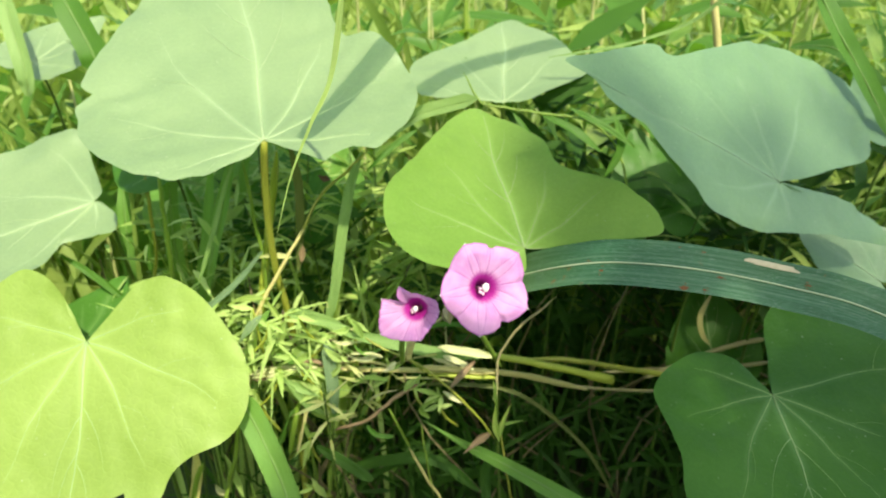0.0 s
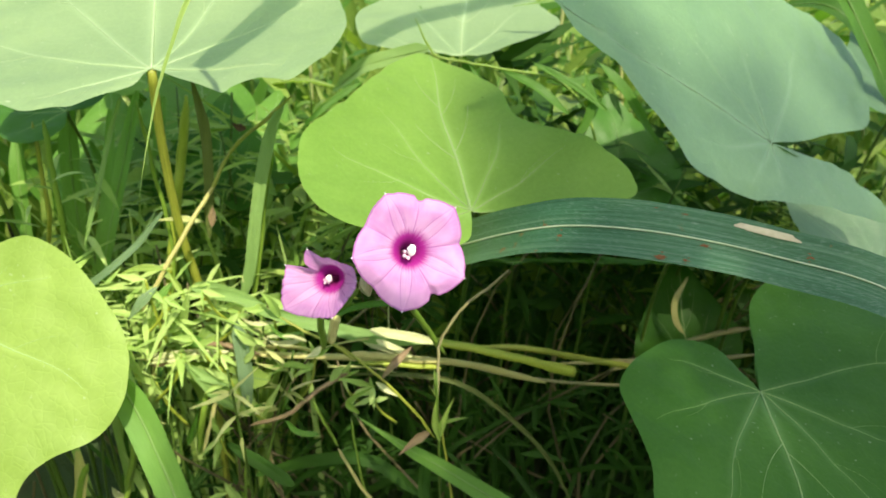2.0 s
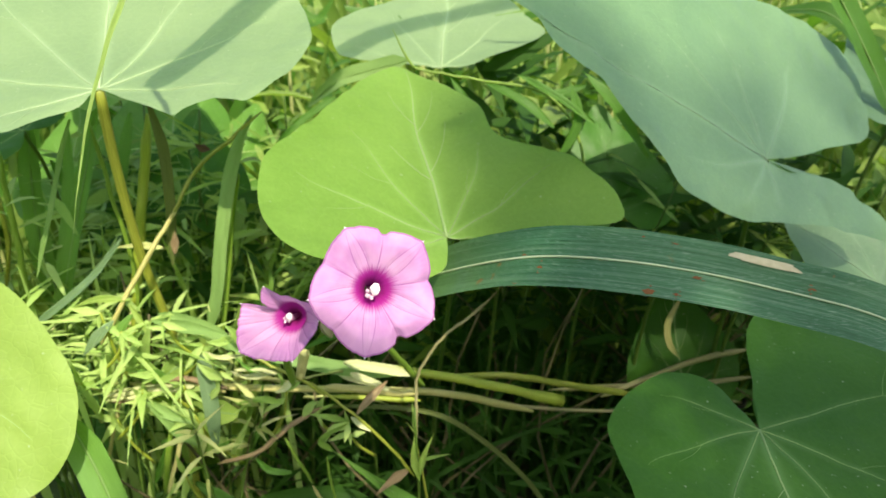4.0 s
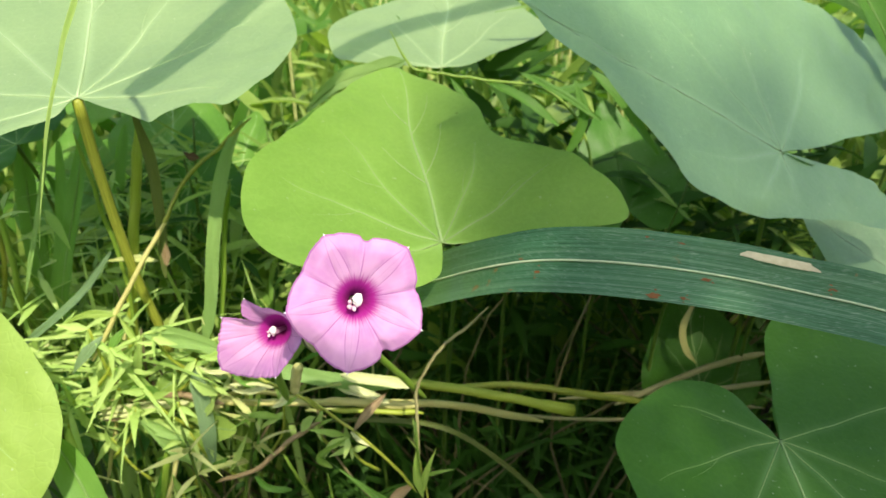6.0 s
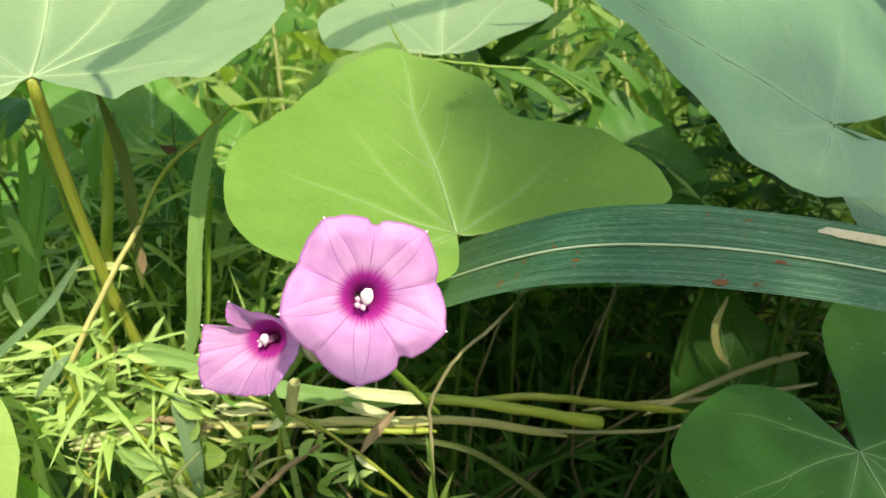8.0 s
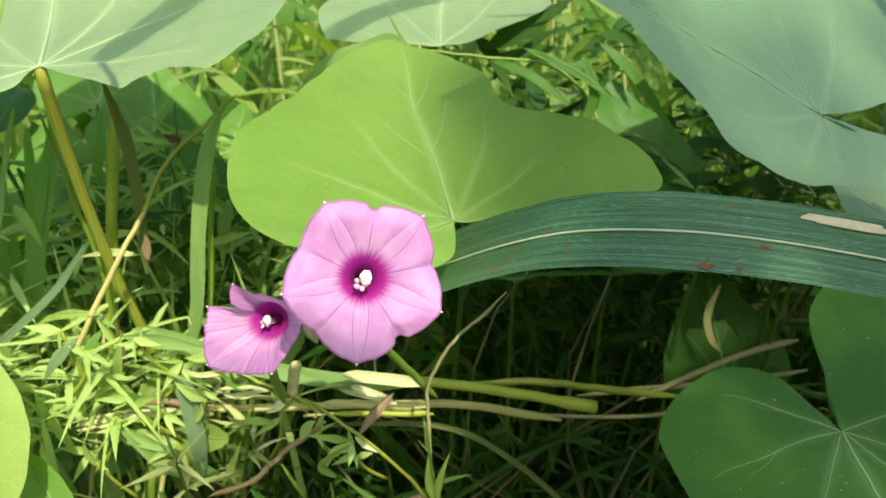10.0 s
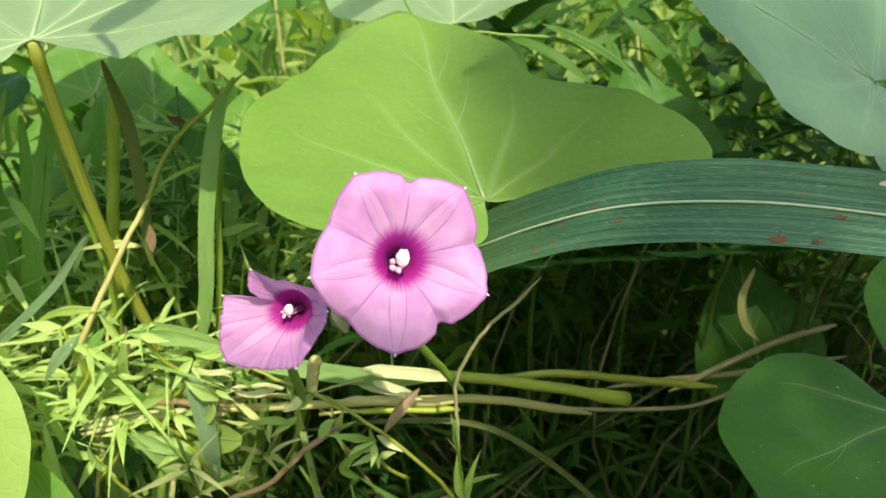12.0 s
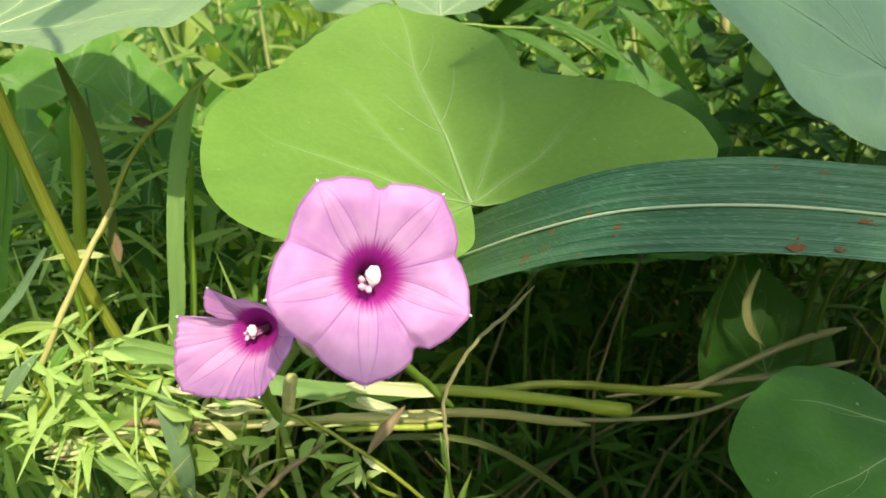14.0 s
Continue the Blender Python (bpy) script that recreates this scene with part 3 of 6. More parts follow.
heart_leaf("vine_leaf", (0.028, 0.203, 0.206), (-0.05, 0.45), 101,
           [(-4, -12), (-7, -27), (-10, -42), (-3, -44), (6, -42), (18, -37), (28, -26), (36, -21), (49, -19), (61, -13), (72, -4), (78, 0), (74, 8), (65, 16), (52, 25), (33, 38), (21, 45), (10, 47), (0, 46), (-7, 42), (-11, 36), (-12, 28), (-14, 19), (-17, 14), (-15, 9), (-11, 3), (-6, 1)],
           MAT["leaf_young"], "yellow-green heart-shaped vine leaf close behind the open flower", cup=0.0, fold=0.3, wave=0.0012, petiole=[(0.030, 0.222, 0.197), (0.034, 0.25, 0.18), (0.03, 0.285, 0.08), (0.03, 0.29, -0.005)], thick_stalk=0.6, seed=3)
heart_leaf("vine_leaf", (-0.123, 0.19, 0.176), (0.0, 1.2), -85,
           [(-6, 7), (-16, 13), (-21, 20), (-21, 28), (-14, 39), (-2, 49), (8, 55), (19, 57), (29, 55), (36, 48), (40, 38), (45, 32), (54, 27), (60, 14), (67, 0), (61, -21), (43, -40), (19, -50), (0, -49), (-15, -42), (-23, -31), (-27, -24), (-24, -16), (-17, -9), (-9, -6)],
           MAT["leaf_bright"], "bright yellow-green heart-shaped vine leaf with a small hole", cup=0.0, fold=0.03, wave=0.0015, petiole=[(-0.118, 0.2, 0.165), (-0.118, 0.212, 0.12), (-0.115, 0.215, 0.05), (-0.115, 0.215, -0.005)], thick_stalk=0.6, seed=4, hole=(20, 128))
# leaf_shade holds the blade's shade over this leaf in its colour
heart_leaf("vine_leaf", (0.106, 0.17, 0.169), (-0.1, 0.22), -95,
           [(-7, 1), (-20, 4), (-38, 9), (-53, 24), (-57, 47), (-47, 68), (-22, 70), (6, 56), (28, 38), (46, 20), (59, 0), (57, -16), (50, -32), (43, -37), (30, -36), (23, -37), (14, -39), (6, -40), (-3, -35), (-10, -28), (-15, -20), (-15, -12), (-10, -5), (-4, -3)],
           MAT["leaf_shade"], "heart-shaped vine leaf coloured dark for the shade under a grass blade", cup=0.0, fold=0.03, wave=0.0015, petiole=[(0.107, 0.18, 0.155), (0.11, 0.2, 0.11), (0.11, 0.2, 0.05), (0.11, 0.2, -0.005)], thick_stalk=0.6, seed=5, rise=0.1)
heart_leaf("vine_leaf", (0.03, 0.321, 0.23), (0.0, 0.42), 86,
           [(1, -10), (10, -24), (26, -44), (46, -35), (61, -27), (78, -9), (81, -1), (63, 14), (45, 31), (28, 47), (12, 47), (-1, 40), (0, 26), (0, 12)],
           MAT["leaf_mature"], "pointed green vine leaf with blade shadows, further back", cup=0.0, fold=0.08, wave=0.0015, petiole=[(0.03, 0.33, 0.2), (0.03, 0.34, 0.1), (0.03, 0.34, -0.005)], thick_stalk=0.6, seed=6, veins=3)
heart_leaf("vine_leaf", (-0.15, 0.263, 0.2), (0.0, 0.5), -151,
           [(-3, 4), (-6, 15), (-2, 23), (15, 18), (21, 22), (27, 26), (36, 28), (48, 30), (62, 26), (72, 8), (70, -12), (58, -30), (40, -43), (22, -48), (7, -49), (-4, -46), (-6, -38), (-5, -22), (-5, -11), (-4, -2)],
           MAT["leaf_mature"], "pale green vine leaf with a crumpled notch", cup=0.0, fold=0.08, wave=0.003, petiole=[(-0.148, 0.27, 0.18), (-0.145, 0.28, 0.1), (-0.145, 0.28, -0.005)], thick_stalk=0.6, seed=7, veins=3)


# ---- stems and grass blades round the flowers ----
stalk("thin_stalk", "thin green grass stalk", 1.5, "stalk_green", (-0.075, 0.235, 0.227), (-0.075, 0.24, 0.201), (-0.075, 0.245, 0.17), (-0.083, 0.25, 0.133))
stalk("bright_stalk", "bright light green grass stalk", 3.8, "stalk_lime", (-0.069, 0.262, 0.223), (-0.073, 0.26, 0.201), (-0.076, 0.257, 0.183), (-0.081, 0.255, 0.157), (-0.086, 0.255, 0.127))
grass_blade("dried_blade", "dark withered narrow grass blade hanging down", 3.4, "blade_olive", (-0.056, 0.232, 0.234), (-0.055, 0.235, 0.219), (-0.056, 0.237, 0.203), (-0.059, 0.238, 0.179))
stalk("straw_stem", "thin green grass stem climbing past the stalks", 1.4, "stalk_olive", (-0.029, 0.25, 0.227), (-0.04, 0.243, 0.218), (-0.049, 0.24, 0.21), (-0.0535, 0.236, 0.201), (-0.055, 0.2352, 0.1985))
stalk("straw_stem", "pale straw-coloured grass stem leaning on the weeds", 1.6, "straw", (-0.0535, 0.236, 0.2005), (-0.063, 0.23, 0.186), (-0.079, 0.222, 0.159))
grass_blade("upright_blade", "upright pale green grass blade", 4.2, "blade_pale", (-0.032, 0.25, 0.226), (-0.036, 0.24, 0.215), (-0.04, 0.233, 0.194), (-0.044, 0.232, 0.172), (-0.048, 0.232, 0.158))
stalk("olive_stalk", "upright olive-green grass stalk", 1.8, "stalk_olive", (-0.132, 0.275, 0.208), (-0.133, 0.275, 0.186), (-0.134, 0.275, 0.169), (-0.14, 0.275, 0.148))
grass_blade("green_blade", "broad upright green grass blade", 5.2, "blade_fresh", (-0.1, 0.27, 0.215), (-0.105, 0.27, 0.188), (-0.111, 0.265, 0.16), (-0.116, 0.265, 0.141))
grass_blade("pale_blade", "pale green narrow grass blade", 1.8, "blade_pale", (-0.075, 0.225, 0.23), (-0.081, 0.225, 0.216), (-0.088, 0.225, 0.198), (-0.095, 0.225, 0.181))
grass_blade("arching_blade", "green grass blade arching over the weeds", 3.0, "blade_green", (-0.163, 0.25, 0.181), (-0.152, 0.25, 0.172), (-0.141, 0.25, 0.16), (-0.137, 0.25, 0.15))
grass_blade("arching_blade", "green grass blade arching over the weeds", 4.2, "blade_green", (-0.125, 0.3, 0.194), (-0.119, 0.3, 0.179), (-0.108, 0.3, 0.173), (-0.097, 0.3, 0.17))
stalk("node_stem", "thick green grass stem with a swollen node, lying level", 3.2, "stalk_lime", (0.004, 0.222, 0.151), (0.034, 0.225, 0.144), (0.072, 0.228, 0.132), swell=0.3)
stalk("straw_stem", "pale straw-coloured grass stem lying in the weeds", 2.6, "straw", (-0.053, 0.228, 0.138), (-0.006, 0.228, 0.137), (0.029, 0.23, 0.134), (0.064, 0.236, 0.121))
stalk("olive_stem", "olive-green stem lying level under the blade", 2.6, "stalk_olive", (0.028, 0.236, 0.136), (0.053, 0.236, 0.137), (0.074, 0.238, 0.132), (0.105, 0.24, 0.125))
stalk("straw_stem", "pale straw-coloured grass stem lying in the weeds", 2.0, "straw", (-0.092, 0.24, 0.126), (-0.065, 0.236, 0.131), (-0.04, 0.232, 0.136))
stalk("straw_stem", "pale straw-coloured grass stem lying in the weeds", 1.5, "straw", (-0.09, 0.243, 0.128), (-0.061, 0.24, 0.13), (-0.035, 0.236, 0.136), (-0.016, 0.232, 0.134))
grass_blade("withered_blade", "grey-green withered grass blade arching to the ground", 1.7, "blade_olive", (-0.023, 0.226, 0.13), (0.001, 0.224, 0.133), (0.025, 0.222, 0.132), (0.042, 0.22, 0.123), (0.063, 0.22, 0.1), (0.079, 0.22, 0.07))
stalk("brown_stem", "thin pinkish-brown dry vine stem", 2.4, "dry_tan", (0.092, 0.246, 0.12), (0.111, 0.25, 0.126), (0.132, 0.253, 0.133), (0.151, 0.256, 0.135))
stalk("brown_stem", "thin pinkish-brown dry vine stem", 2.0, "dry_tan", (0.071, 0.245, 0.124), (0.104, 0.25, 0.122), (0.131, 0.253, 0.121), (0.157, 0.256, 0.122))
stalk("brown_stem", "thin pinkish-brown dry vine stem", 1.4, "dry_tan", (0.037, 0.242, 0.123), (0.061, 0.245, 0.116), (0.1, 0.25, 0.11), (0.127, 0.253, 0.115), (0.155, 0.256, 0.109))
grass_blade("pale_wide_blade", "broad pale grass sheath under the flowers", 4.6, "blade_pale", (-0.04, 0.214, 0.165), (-0.023, 0.215, 0.16), (-0.005, 0.217, 0.154), (0.015, 0.219, 0.15))
grass_blade("dry_curled_leaf", "curled straw-coloured dead leaf", 2.6, "straw", (0.123, 0.262, 0.155), (0.118, 0.258, 0.146), (0.119, 0.255, 0.138), (0.123, 0.252, 0.133))
stalk("tendril", "thin olive tendril hanging before the stems", 0.95, "dry_tan", (0.0398, 0.2, 0.1886), (0.0336, 0.2, 0.1815), (0.028, 0.2, 0.1765), (0.024, 0.2015, 0.1694), (0.0209, 0.203, 0.1611), (0.0205, 0.204, 0.149), (0.021, 0.204, 0.134))
stalk("tendril", "thin olive tendril hanging before the stems", 0.75, "stalk_olive", (0.021, 0.204, 0.134), (0.024, 0.2, 0.118), (0.027, 0.196, 0.101), (0.03, 0.194, 0.085))
stalk("flower_stalk", "short green flower stalk", 1.9, "stalk_green", (0.006, 0.181, 0.198), (0.011, 0.186, 0.185), (0.017, 0.2, 0.167), (0.023, 0.215, 0.148))
stalk("flower_stalk", "short green flower stalk", 2.2, "stalk_green", (-0.012, 0.186, 0.189), (-0.014, 0.189, 0.178), (-0.015, 0.2, 0.16))
stalk("pink_twig", "thin olive-brown dry twig", 1.0, "stalk_olive", (-0.01, 0.2, 0.161), (0.003, 0.2, 0.148), (0.013, 0.2, 0.136), (0.02, 0.2, 0.125))
stalk("dry_curl", "curled dry brown grass stem", 1.7, "dry_brown", (-0.045, 0.213, 0.118), (-0.031, 0.212, 0.124), (-0.02, 0.213, 0.134), (-0.01, 0.216, 0.139))
grass_blade("lower_blade", "broad green grass blade bending toward the ground", 6.5, "blade_fresh", (-0.01, 0.225, 0.114), (0.008, 0.205, 0.118), (0.024, 0.185, 0.125), (0.044, 0.16, 0.132), (0.054, 0.14, 0.138), point=1.2)
grass_blade("lower_blade", "broad green grass blade bending toward the ground", 9.5, "blade_fresh", (-0.075, 0.189, 0.158), (-0.07, 0.186, 0.151), (-0.063, 0.18, 0.14), (-0.055, 0.172, 0.122), (-0.051, 0.162, 0.107))
# these blades take the undergrowth colour, which holds their shade
grass_blade("dark_blade", "grass blade coloured dark for the shade under the vine", 5.0, "undergrowth", (-0.053, 0.24, 0.068), (-0.028, 0.235, 0.081), (-0.004, 0.232, 0.084), (0.017, 0.228, 0.069))
grass_blade("dark_blade", "grass blade coloured dark for the shade under the vine", 4.5, "undergrowth", (-0.054, 0.215, 0.108), (-0.041, 0.21, 0.103), (-0.029, 0.205, 0.098))
grass_blade("dark_blade", "grass blade coloured dark for the shade under the vine", 4.0, "undergrowth", (0.019, 0.2, 0.118), (0.017, 0.2, 0.106), (0.018, 0.195, 0.093))
stalk("yellow_stem", "yellow vine stem behind the leaves", 1.2, "stalk_green", (0.01, 0.319, 0.245), (0.018, 0.319, 0.231), (0.032, 0.317, 0.228), (0.048, 0.314, 0.226), (0.07, 0.31, 0.223), (0.084, 0.306, 0.211), (0.09, 0.3, 0.191), (0.096, 0.3, 0.164))
grass_blade("pale_blade", "pale green narrow grass blade", 7.5, "blade_pale", (-0.027, 0.33, 0.211), (-0.012, 0.32, 0.224), (0.004, 0.315, 0.23), (0.016, 0.31, 0.234))
grass_blade("wide_blade", "broad green grass blade at the meadow edge", 13, "blade_green", (-0.189, 0.34, 0.286), (-0.177, 0.33, 0.269), (-0.169, 0.325, 0.253), (-0.168, 0.325, 0.243))
grass_blade("pale_blade", "pale green narrow grass blade", 9, "blade_pale", (-0.227, 0.36, 0.29), (-0.214, 0.34, 0.265), (-0.207, 0.33, 0.242), (-0.209, 0.33, 0.231))
grass_blade("right_blade", "broad grey-green grass blade hanging at the side", 10, "blade_green", (0.154, 0.3, 0.292), (0.167, 0.29, 0.268), (0.181, 0.285, 0.248), (0.201, 0.28, 0.219))
grass_blade("right_blade", "broad grey-green grass blade hanging at the side", 9, "blade_green", (0.175, 0.34, 0.254), (0.187, 0.32, 0.255), (0.207, 0.31, 0.238), (0.227, 0.3, 0.219))
grass_blade("white_grass", "thin whitish grass stem", 1.8, "blade_pale", (0.052, 0.33, 0.25), (0.084, 0.32, 0.257), (0.111, 0.31, 0.268), (0.125, 0.3, 0.283))
stalk("tall_stalk", "tall upright grass stalk in the sun", 5.0, "straw", (0.16, 0.42, 0.289), (0.165, 0.42, 0.264), (0.172, 0.42, 0.237), (0.182, 0.42, 0.183))
stalk("tall_stalk", "tall upright grass stalk in the sun", 4.0, "stalk_green", (0.013, 0.42, 0.289), (0.014, 0.42, 0.264), (0.015, 0.42, 0.24), (0.017, 0.42, 0.183))
stalk("broad_stem", "smooth light green weed stem", 2.6, "stalk_green", (-0.096, 0.2, 0.112), (-0.1, 0.2, 0.103), (-0.104, 0.2, 0.088))
grass_blade("dry_twist", "twisted straw-coloured dead leaf", 4.5, "straw", (-0.098, 0.2, 0.118), (-0.099, 0.2, 0.106), (-0.103, 0.2, 0.091), (-0.107, 0.2, 0.075))
stalk("stalk_under_leaf", "green stalk below a leaf", 2.2, "stalk_green", (-0.087, 0.22, 0.112), (-0.093, 0.22, 0.09), (-0.1, 0.22, 0.067))
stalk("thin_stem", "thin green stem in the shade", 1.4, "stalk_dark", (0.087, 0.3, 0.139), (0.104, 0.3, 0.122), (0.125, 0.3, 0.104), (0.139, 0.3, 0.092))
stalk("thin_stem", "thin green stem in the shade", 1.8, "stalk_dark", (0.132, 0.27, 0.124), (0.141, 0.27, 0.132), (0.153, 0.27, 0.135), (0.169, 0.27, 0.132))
grass_blade("near_grass", "fine pale grass blade tip drooping before the leaves", 1.7, "weed_pale", (-0.0466, 0.163, 0.2235), (-0.0405, 0.163, 0.2435), (-0.0335, 0.162, 0.2585), (-0.0262, 0.16, 0.274), (-0.020, 0.15, 0.305), (-0.0175, 0.1368, 0.3415), point=0.9)
grass_blade("left_blade", "broad dark green upright grass blade", 9, "blade_fresh", (-0.13, 0.3, 0.211), (-0.133, 0.295, 0.175), (-0.132, 0.29, 0.127))
grass_blade("left_blade", "broad dark green upright grass blade", 7, "blade_fresh", (-0.16, 0.31, 0.196), (-0.159, 0.3, 0.167), (-0.164, 0.3, 0.121))
grass_blade("left_blade", "broad dark green upright grass blade", 6, "blade_fresh", (-0.089, 0.27, 0.222), (-0.096, 0.265, 0.197), (-0.104, 0.26, 0.17), (-0.112, 0.26, 0.144))
stalk("left_stalk", "light green upright grass stalk", 2.2, "stalk_green", (-0.119, 0.26, 0.213), (-0.12, 0.26, 0.194), (-0.121, 0.26, 0.172), (-0.123, 0.26, 0.144))
grass_blade("left_blade", "broad dark green upright grass blade", 5, "blade_fresh", (-0.095, 0.31, 0.211), (-0.099, 0.305, 0.192), (-0.104, 0.3, 0.167))
grass_blade("grey_blade", "narrow grey-green grass blade crossing the stalks", 2.6, "blade_grey", (-0.071, 0.232, 0.191), (-0.081, 0.232, 0.179), (-0.09, 0.23, 0.171), (-0.104, 0.228, 0.16))
grass_blade("seed_husk", "pale pointed grass seed husk", 2.6, "weed", (-0.085, 0.222, 0.172), (-0.078, 0.224, 0.174), (-0.068, 0.226, 0.173))
grass_blade("seed_husk", "pale pointed grass seed husk", 2.2, "weed", (-0.063, 0.222, 0.16), (-0.066, 0.224, 0.166), (-0.07, 0.226, 0.172))
grass_blade("pale_flat_blade", "flat pale grass blade lying level", 4.4, "blade_pale", (-0.037, 0.222, 0.159), (-0.048, 0.226, 0.163), (-0.063, 0.23, 0.165))
stalk("thin_green_stalk", "thin upright green grass stalk", 1.9, "stalk_green", (-0.036, 0.243, 0.209), (-0.04, 0.243, 0.192), (-0.043, 0.243, 0.174), (-0.049, 0.243, 0.143))
stalk("straw_stem", "pale straw-coloured grass stem lying in the weeds", 2.0, "straw", (-0.084, 0.226, 0.137), (-0.069, 0.226, 0.138), (-0.053, 0.226, 0.139), (-0.044, 0.228, 0.136))
grass_blade("drooping_leaf", "drooping grey-green narrow leaf", 5.2, "blade_grey", (-0.044, 0.212, 0.127), (-0.044, 0.213, 0.14), (-0.045, 0.215, 0.153), (-0.046, 0.217, 0.161))
grass_blade("bright_leaf", "bright green flat weed leaf in the sun", 9.0, "weed", (-0.044, 0.214, 0.123), (-0.055, 0.22, 0.129), (-0.068, 0.226, 0.136))
grass_blade("bright_leaf", "bright green flat weed leaf in the sun", 8.0, "weed", (-0.039, 0.222, 0.131), (-0.048, 0.224, 0.131), (-0.06, 0.226, 0.132))
grass_blade("green_husk", "bright green swollen grass sheath", 7.0, "weed", (-0.068, 0.222, 0.144), (-0.061, 0.222, 0.147), (-0.057, 0.224, 0.149), (-0.052, 0.226, 0.149))
stalk("straw_stem", "pale straw-coloured grass stem lying in the weeds", 1.6, "straw", (-0.094, 0.235, 0.097), (-0.087, 0.237, 0.119), (-0.082, 0.24, 0.139), (-0.078, 0.243, 0.158))
stalk("straw_stem", "pale straw-coloured grass stem lying in the weeds", 1.5, "straw", (-0.059, 0.205, 0.113), (-0.057, 0.21, 0.122), (-0.055, 0.214, 0.129))
stalk("cream_sheath", "cream-coloured dry leaf sheath", 3.0, "straw", (-0.013, 0.2, 0.162), (-0.012, 0.2, 0.167), (-0.011, 0.2, 0.172))
grass_blade("cream_blade", "cream-coloured sheath of a lying grass blade", 3.2, "cream", (0.0195, 0.2125, 0.1545), (0.013, 0.2125, 0.1562), (0.0059, 0.2125, 0.1575), (-0.002, 0.2125, 0.159))
grass_blade("cream_blade", "cream-coloured sheath of a lying grass blade", 2.2, "cream", (0.012, 0.2115, 0.1495), (0.006, 0.212, 0.1525), (0.0, 0.2125, 0.155))
stalk("yellow_sheath", "short thick yellow grass stem lying level", 2.8, "straw", (-0.0085, 0.216, 0.1472), (0.0057, 0.216, 0.1460), (0.0205, 0.217, 0.1437))
stalk("yellow_sheath", "short thick yellow grass stem lying level", 1.8, "stalk_lime", (-0.006, 0.215, 0.1442), (0.0057, 0.215, 0.1438), (0.022, 0.216, 0.1418))
grass_blade("cream_husk", "cream-coloured pointed dry grass husk", 2.2, "cream", (0.007, 0.219, 0.145), (0.0, 0.219, 0.148), (-0.006, 0.219, 0.151))
grass_blade("fine_blade", "fine green grass blade under the flowers", 2.2, "blade_green", (-0.017, 0.225, 0.155), (-0.008, 0.225, 0.16), (0.003, 0.228, 0.16), (0.012, 0.23, 0.157))
stalk("pink_twig", "thin pinkish-brown dry twig", 1.1, "stalk_olive", (-0.029, 0.205, 0.168), (-0.021, 0.203, 0.164), (-0.013, 0.2, 0.162), (-0.006, 0.2, 0.156))
grass_blade("dry_leaflet", "small dry pinkish-brown leaflet", 2.8, "dry_brown", (0.002, 0.2, 0.148), (0.006, 0.2, 0.154), (0.012, 0.202, 0.16))
grass_blade("bract", "small pointed green bract on a twig", 2.6, "weed", (0.001, 0.202, 0.145), (-0.008, 0.202, 0.138), (-0.005, 0.203, 0.132))
grass_blade("bract", "small pointed green bract on a twig", 2.6, "weed", (0.02, 0.2, 0.141), (0.02, 0.2, 0.132), (0.022, 0.198, 0.125))
grass_blade("bract", "small pointed green bract on a twig", 2.2, "weed", (0.026, 0.2, 0.142), (0.023, 0.2, 0.133), (0.022, 0.198, 0.127))
grass_blade("dry_leaflet", "small dry pinkish-brown leaflet", 3.2, "dry_brown", (0.008, 0.2, 0.117), (0.014, 0.2, 0.124), (0.019, 0.2, 0.128))
grass_blade("seed_husk", "pale pointed grass seed husk", 2.4, "husk", (-0.077, 0.238, 0.185), (-0.068, 0.238, 0.186), (-0.06, 0.238, 0.185))
grass_blade("seed_husk", "pale pointed grass seed husk", 3.0, "dry_brown", (-0.056, 0.236, 0.192), (-0.056, 0.236, 0.189), (-0.057, 0.236, 0.184))
grass_blade("seed_husk", "dark brown dried husk caught on a stem", 2.8, "dry_dark", (-0.0492, 0.2450, 0.2179), (-0.0472, 0.2450, 0.2164), (-0.0446, 0.2450, 0.2159))
grass_blade("fine_blade", "fine green grass blade under the flowers", 2.0, "blade_green", (-0.031, 0.21, 0.123), (-0.027, 0.21, 0.118), (-0.02, 0.21, 0.117))
grass_blade("hanging_leaf", "narrow pointed green leaf hanging from a thin stem", 3.9, "blade_green", (0.075, 0.3, 0.211), (0.061, 0.305, 0.221), (0.047, 0.312, 0.226))
grass_blade("hanging_leaf", "narrow pointed green leaf hanging from a thin stem", 3.2, "blade_green", (0.091, 0.3, 0.213), (0.075, 0.305, 0.223), (0.059, 0.312, 0.23))
grass_blade("hanging_leaf", "narrow pointed green leaf hanging from a thin stem", 3.6, "blade_green", (0.091, 0.32, 0.224), (0.08, 0.318, 0.221), (0.069, 0.314, 0.221))
grass_blade("hanging_leaf", "narrow pointed green leaf hanging from a thin stem", 3.9, "blade_green", (0.078, 0.3, 0.197), (0.085, 0.303, 0.213), (0.081, 0.308, 0.228))
grass_blade("hanging_leaf", "narrow pointed green leaf hanging from a thin stem", 4.5, "blade_green", (0.115, 0.3, 0.199), (0.099, 0.303, 0.22), (0.086, 0.308, 0.232))
grass_blade("hanging_leaf", "narrow pointed green leaf hanging from a thin stem", 3.2, "blade_green", (0.048, 0.3, 0.205), (0.041, 0.306, 0.217), (0.033, 0.314, 0.228))
grass_blade("hanging_leaf", "narrow pointed green leaf hanging from a thin stem", 2.9, "blade_green", (-0.036, 0.3, 0.202), (-0.023, 0.305, 0.213), (-0.011, 0.31, 0.22))
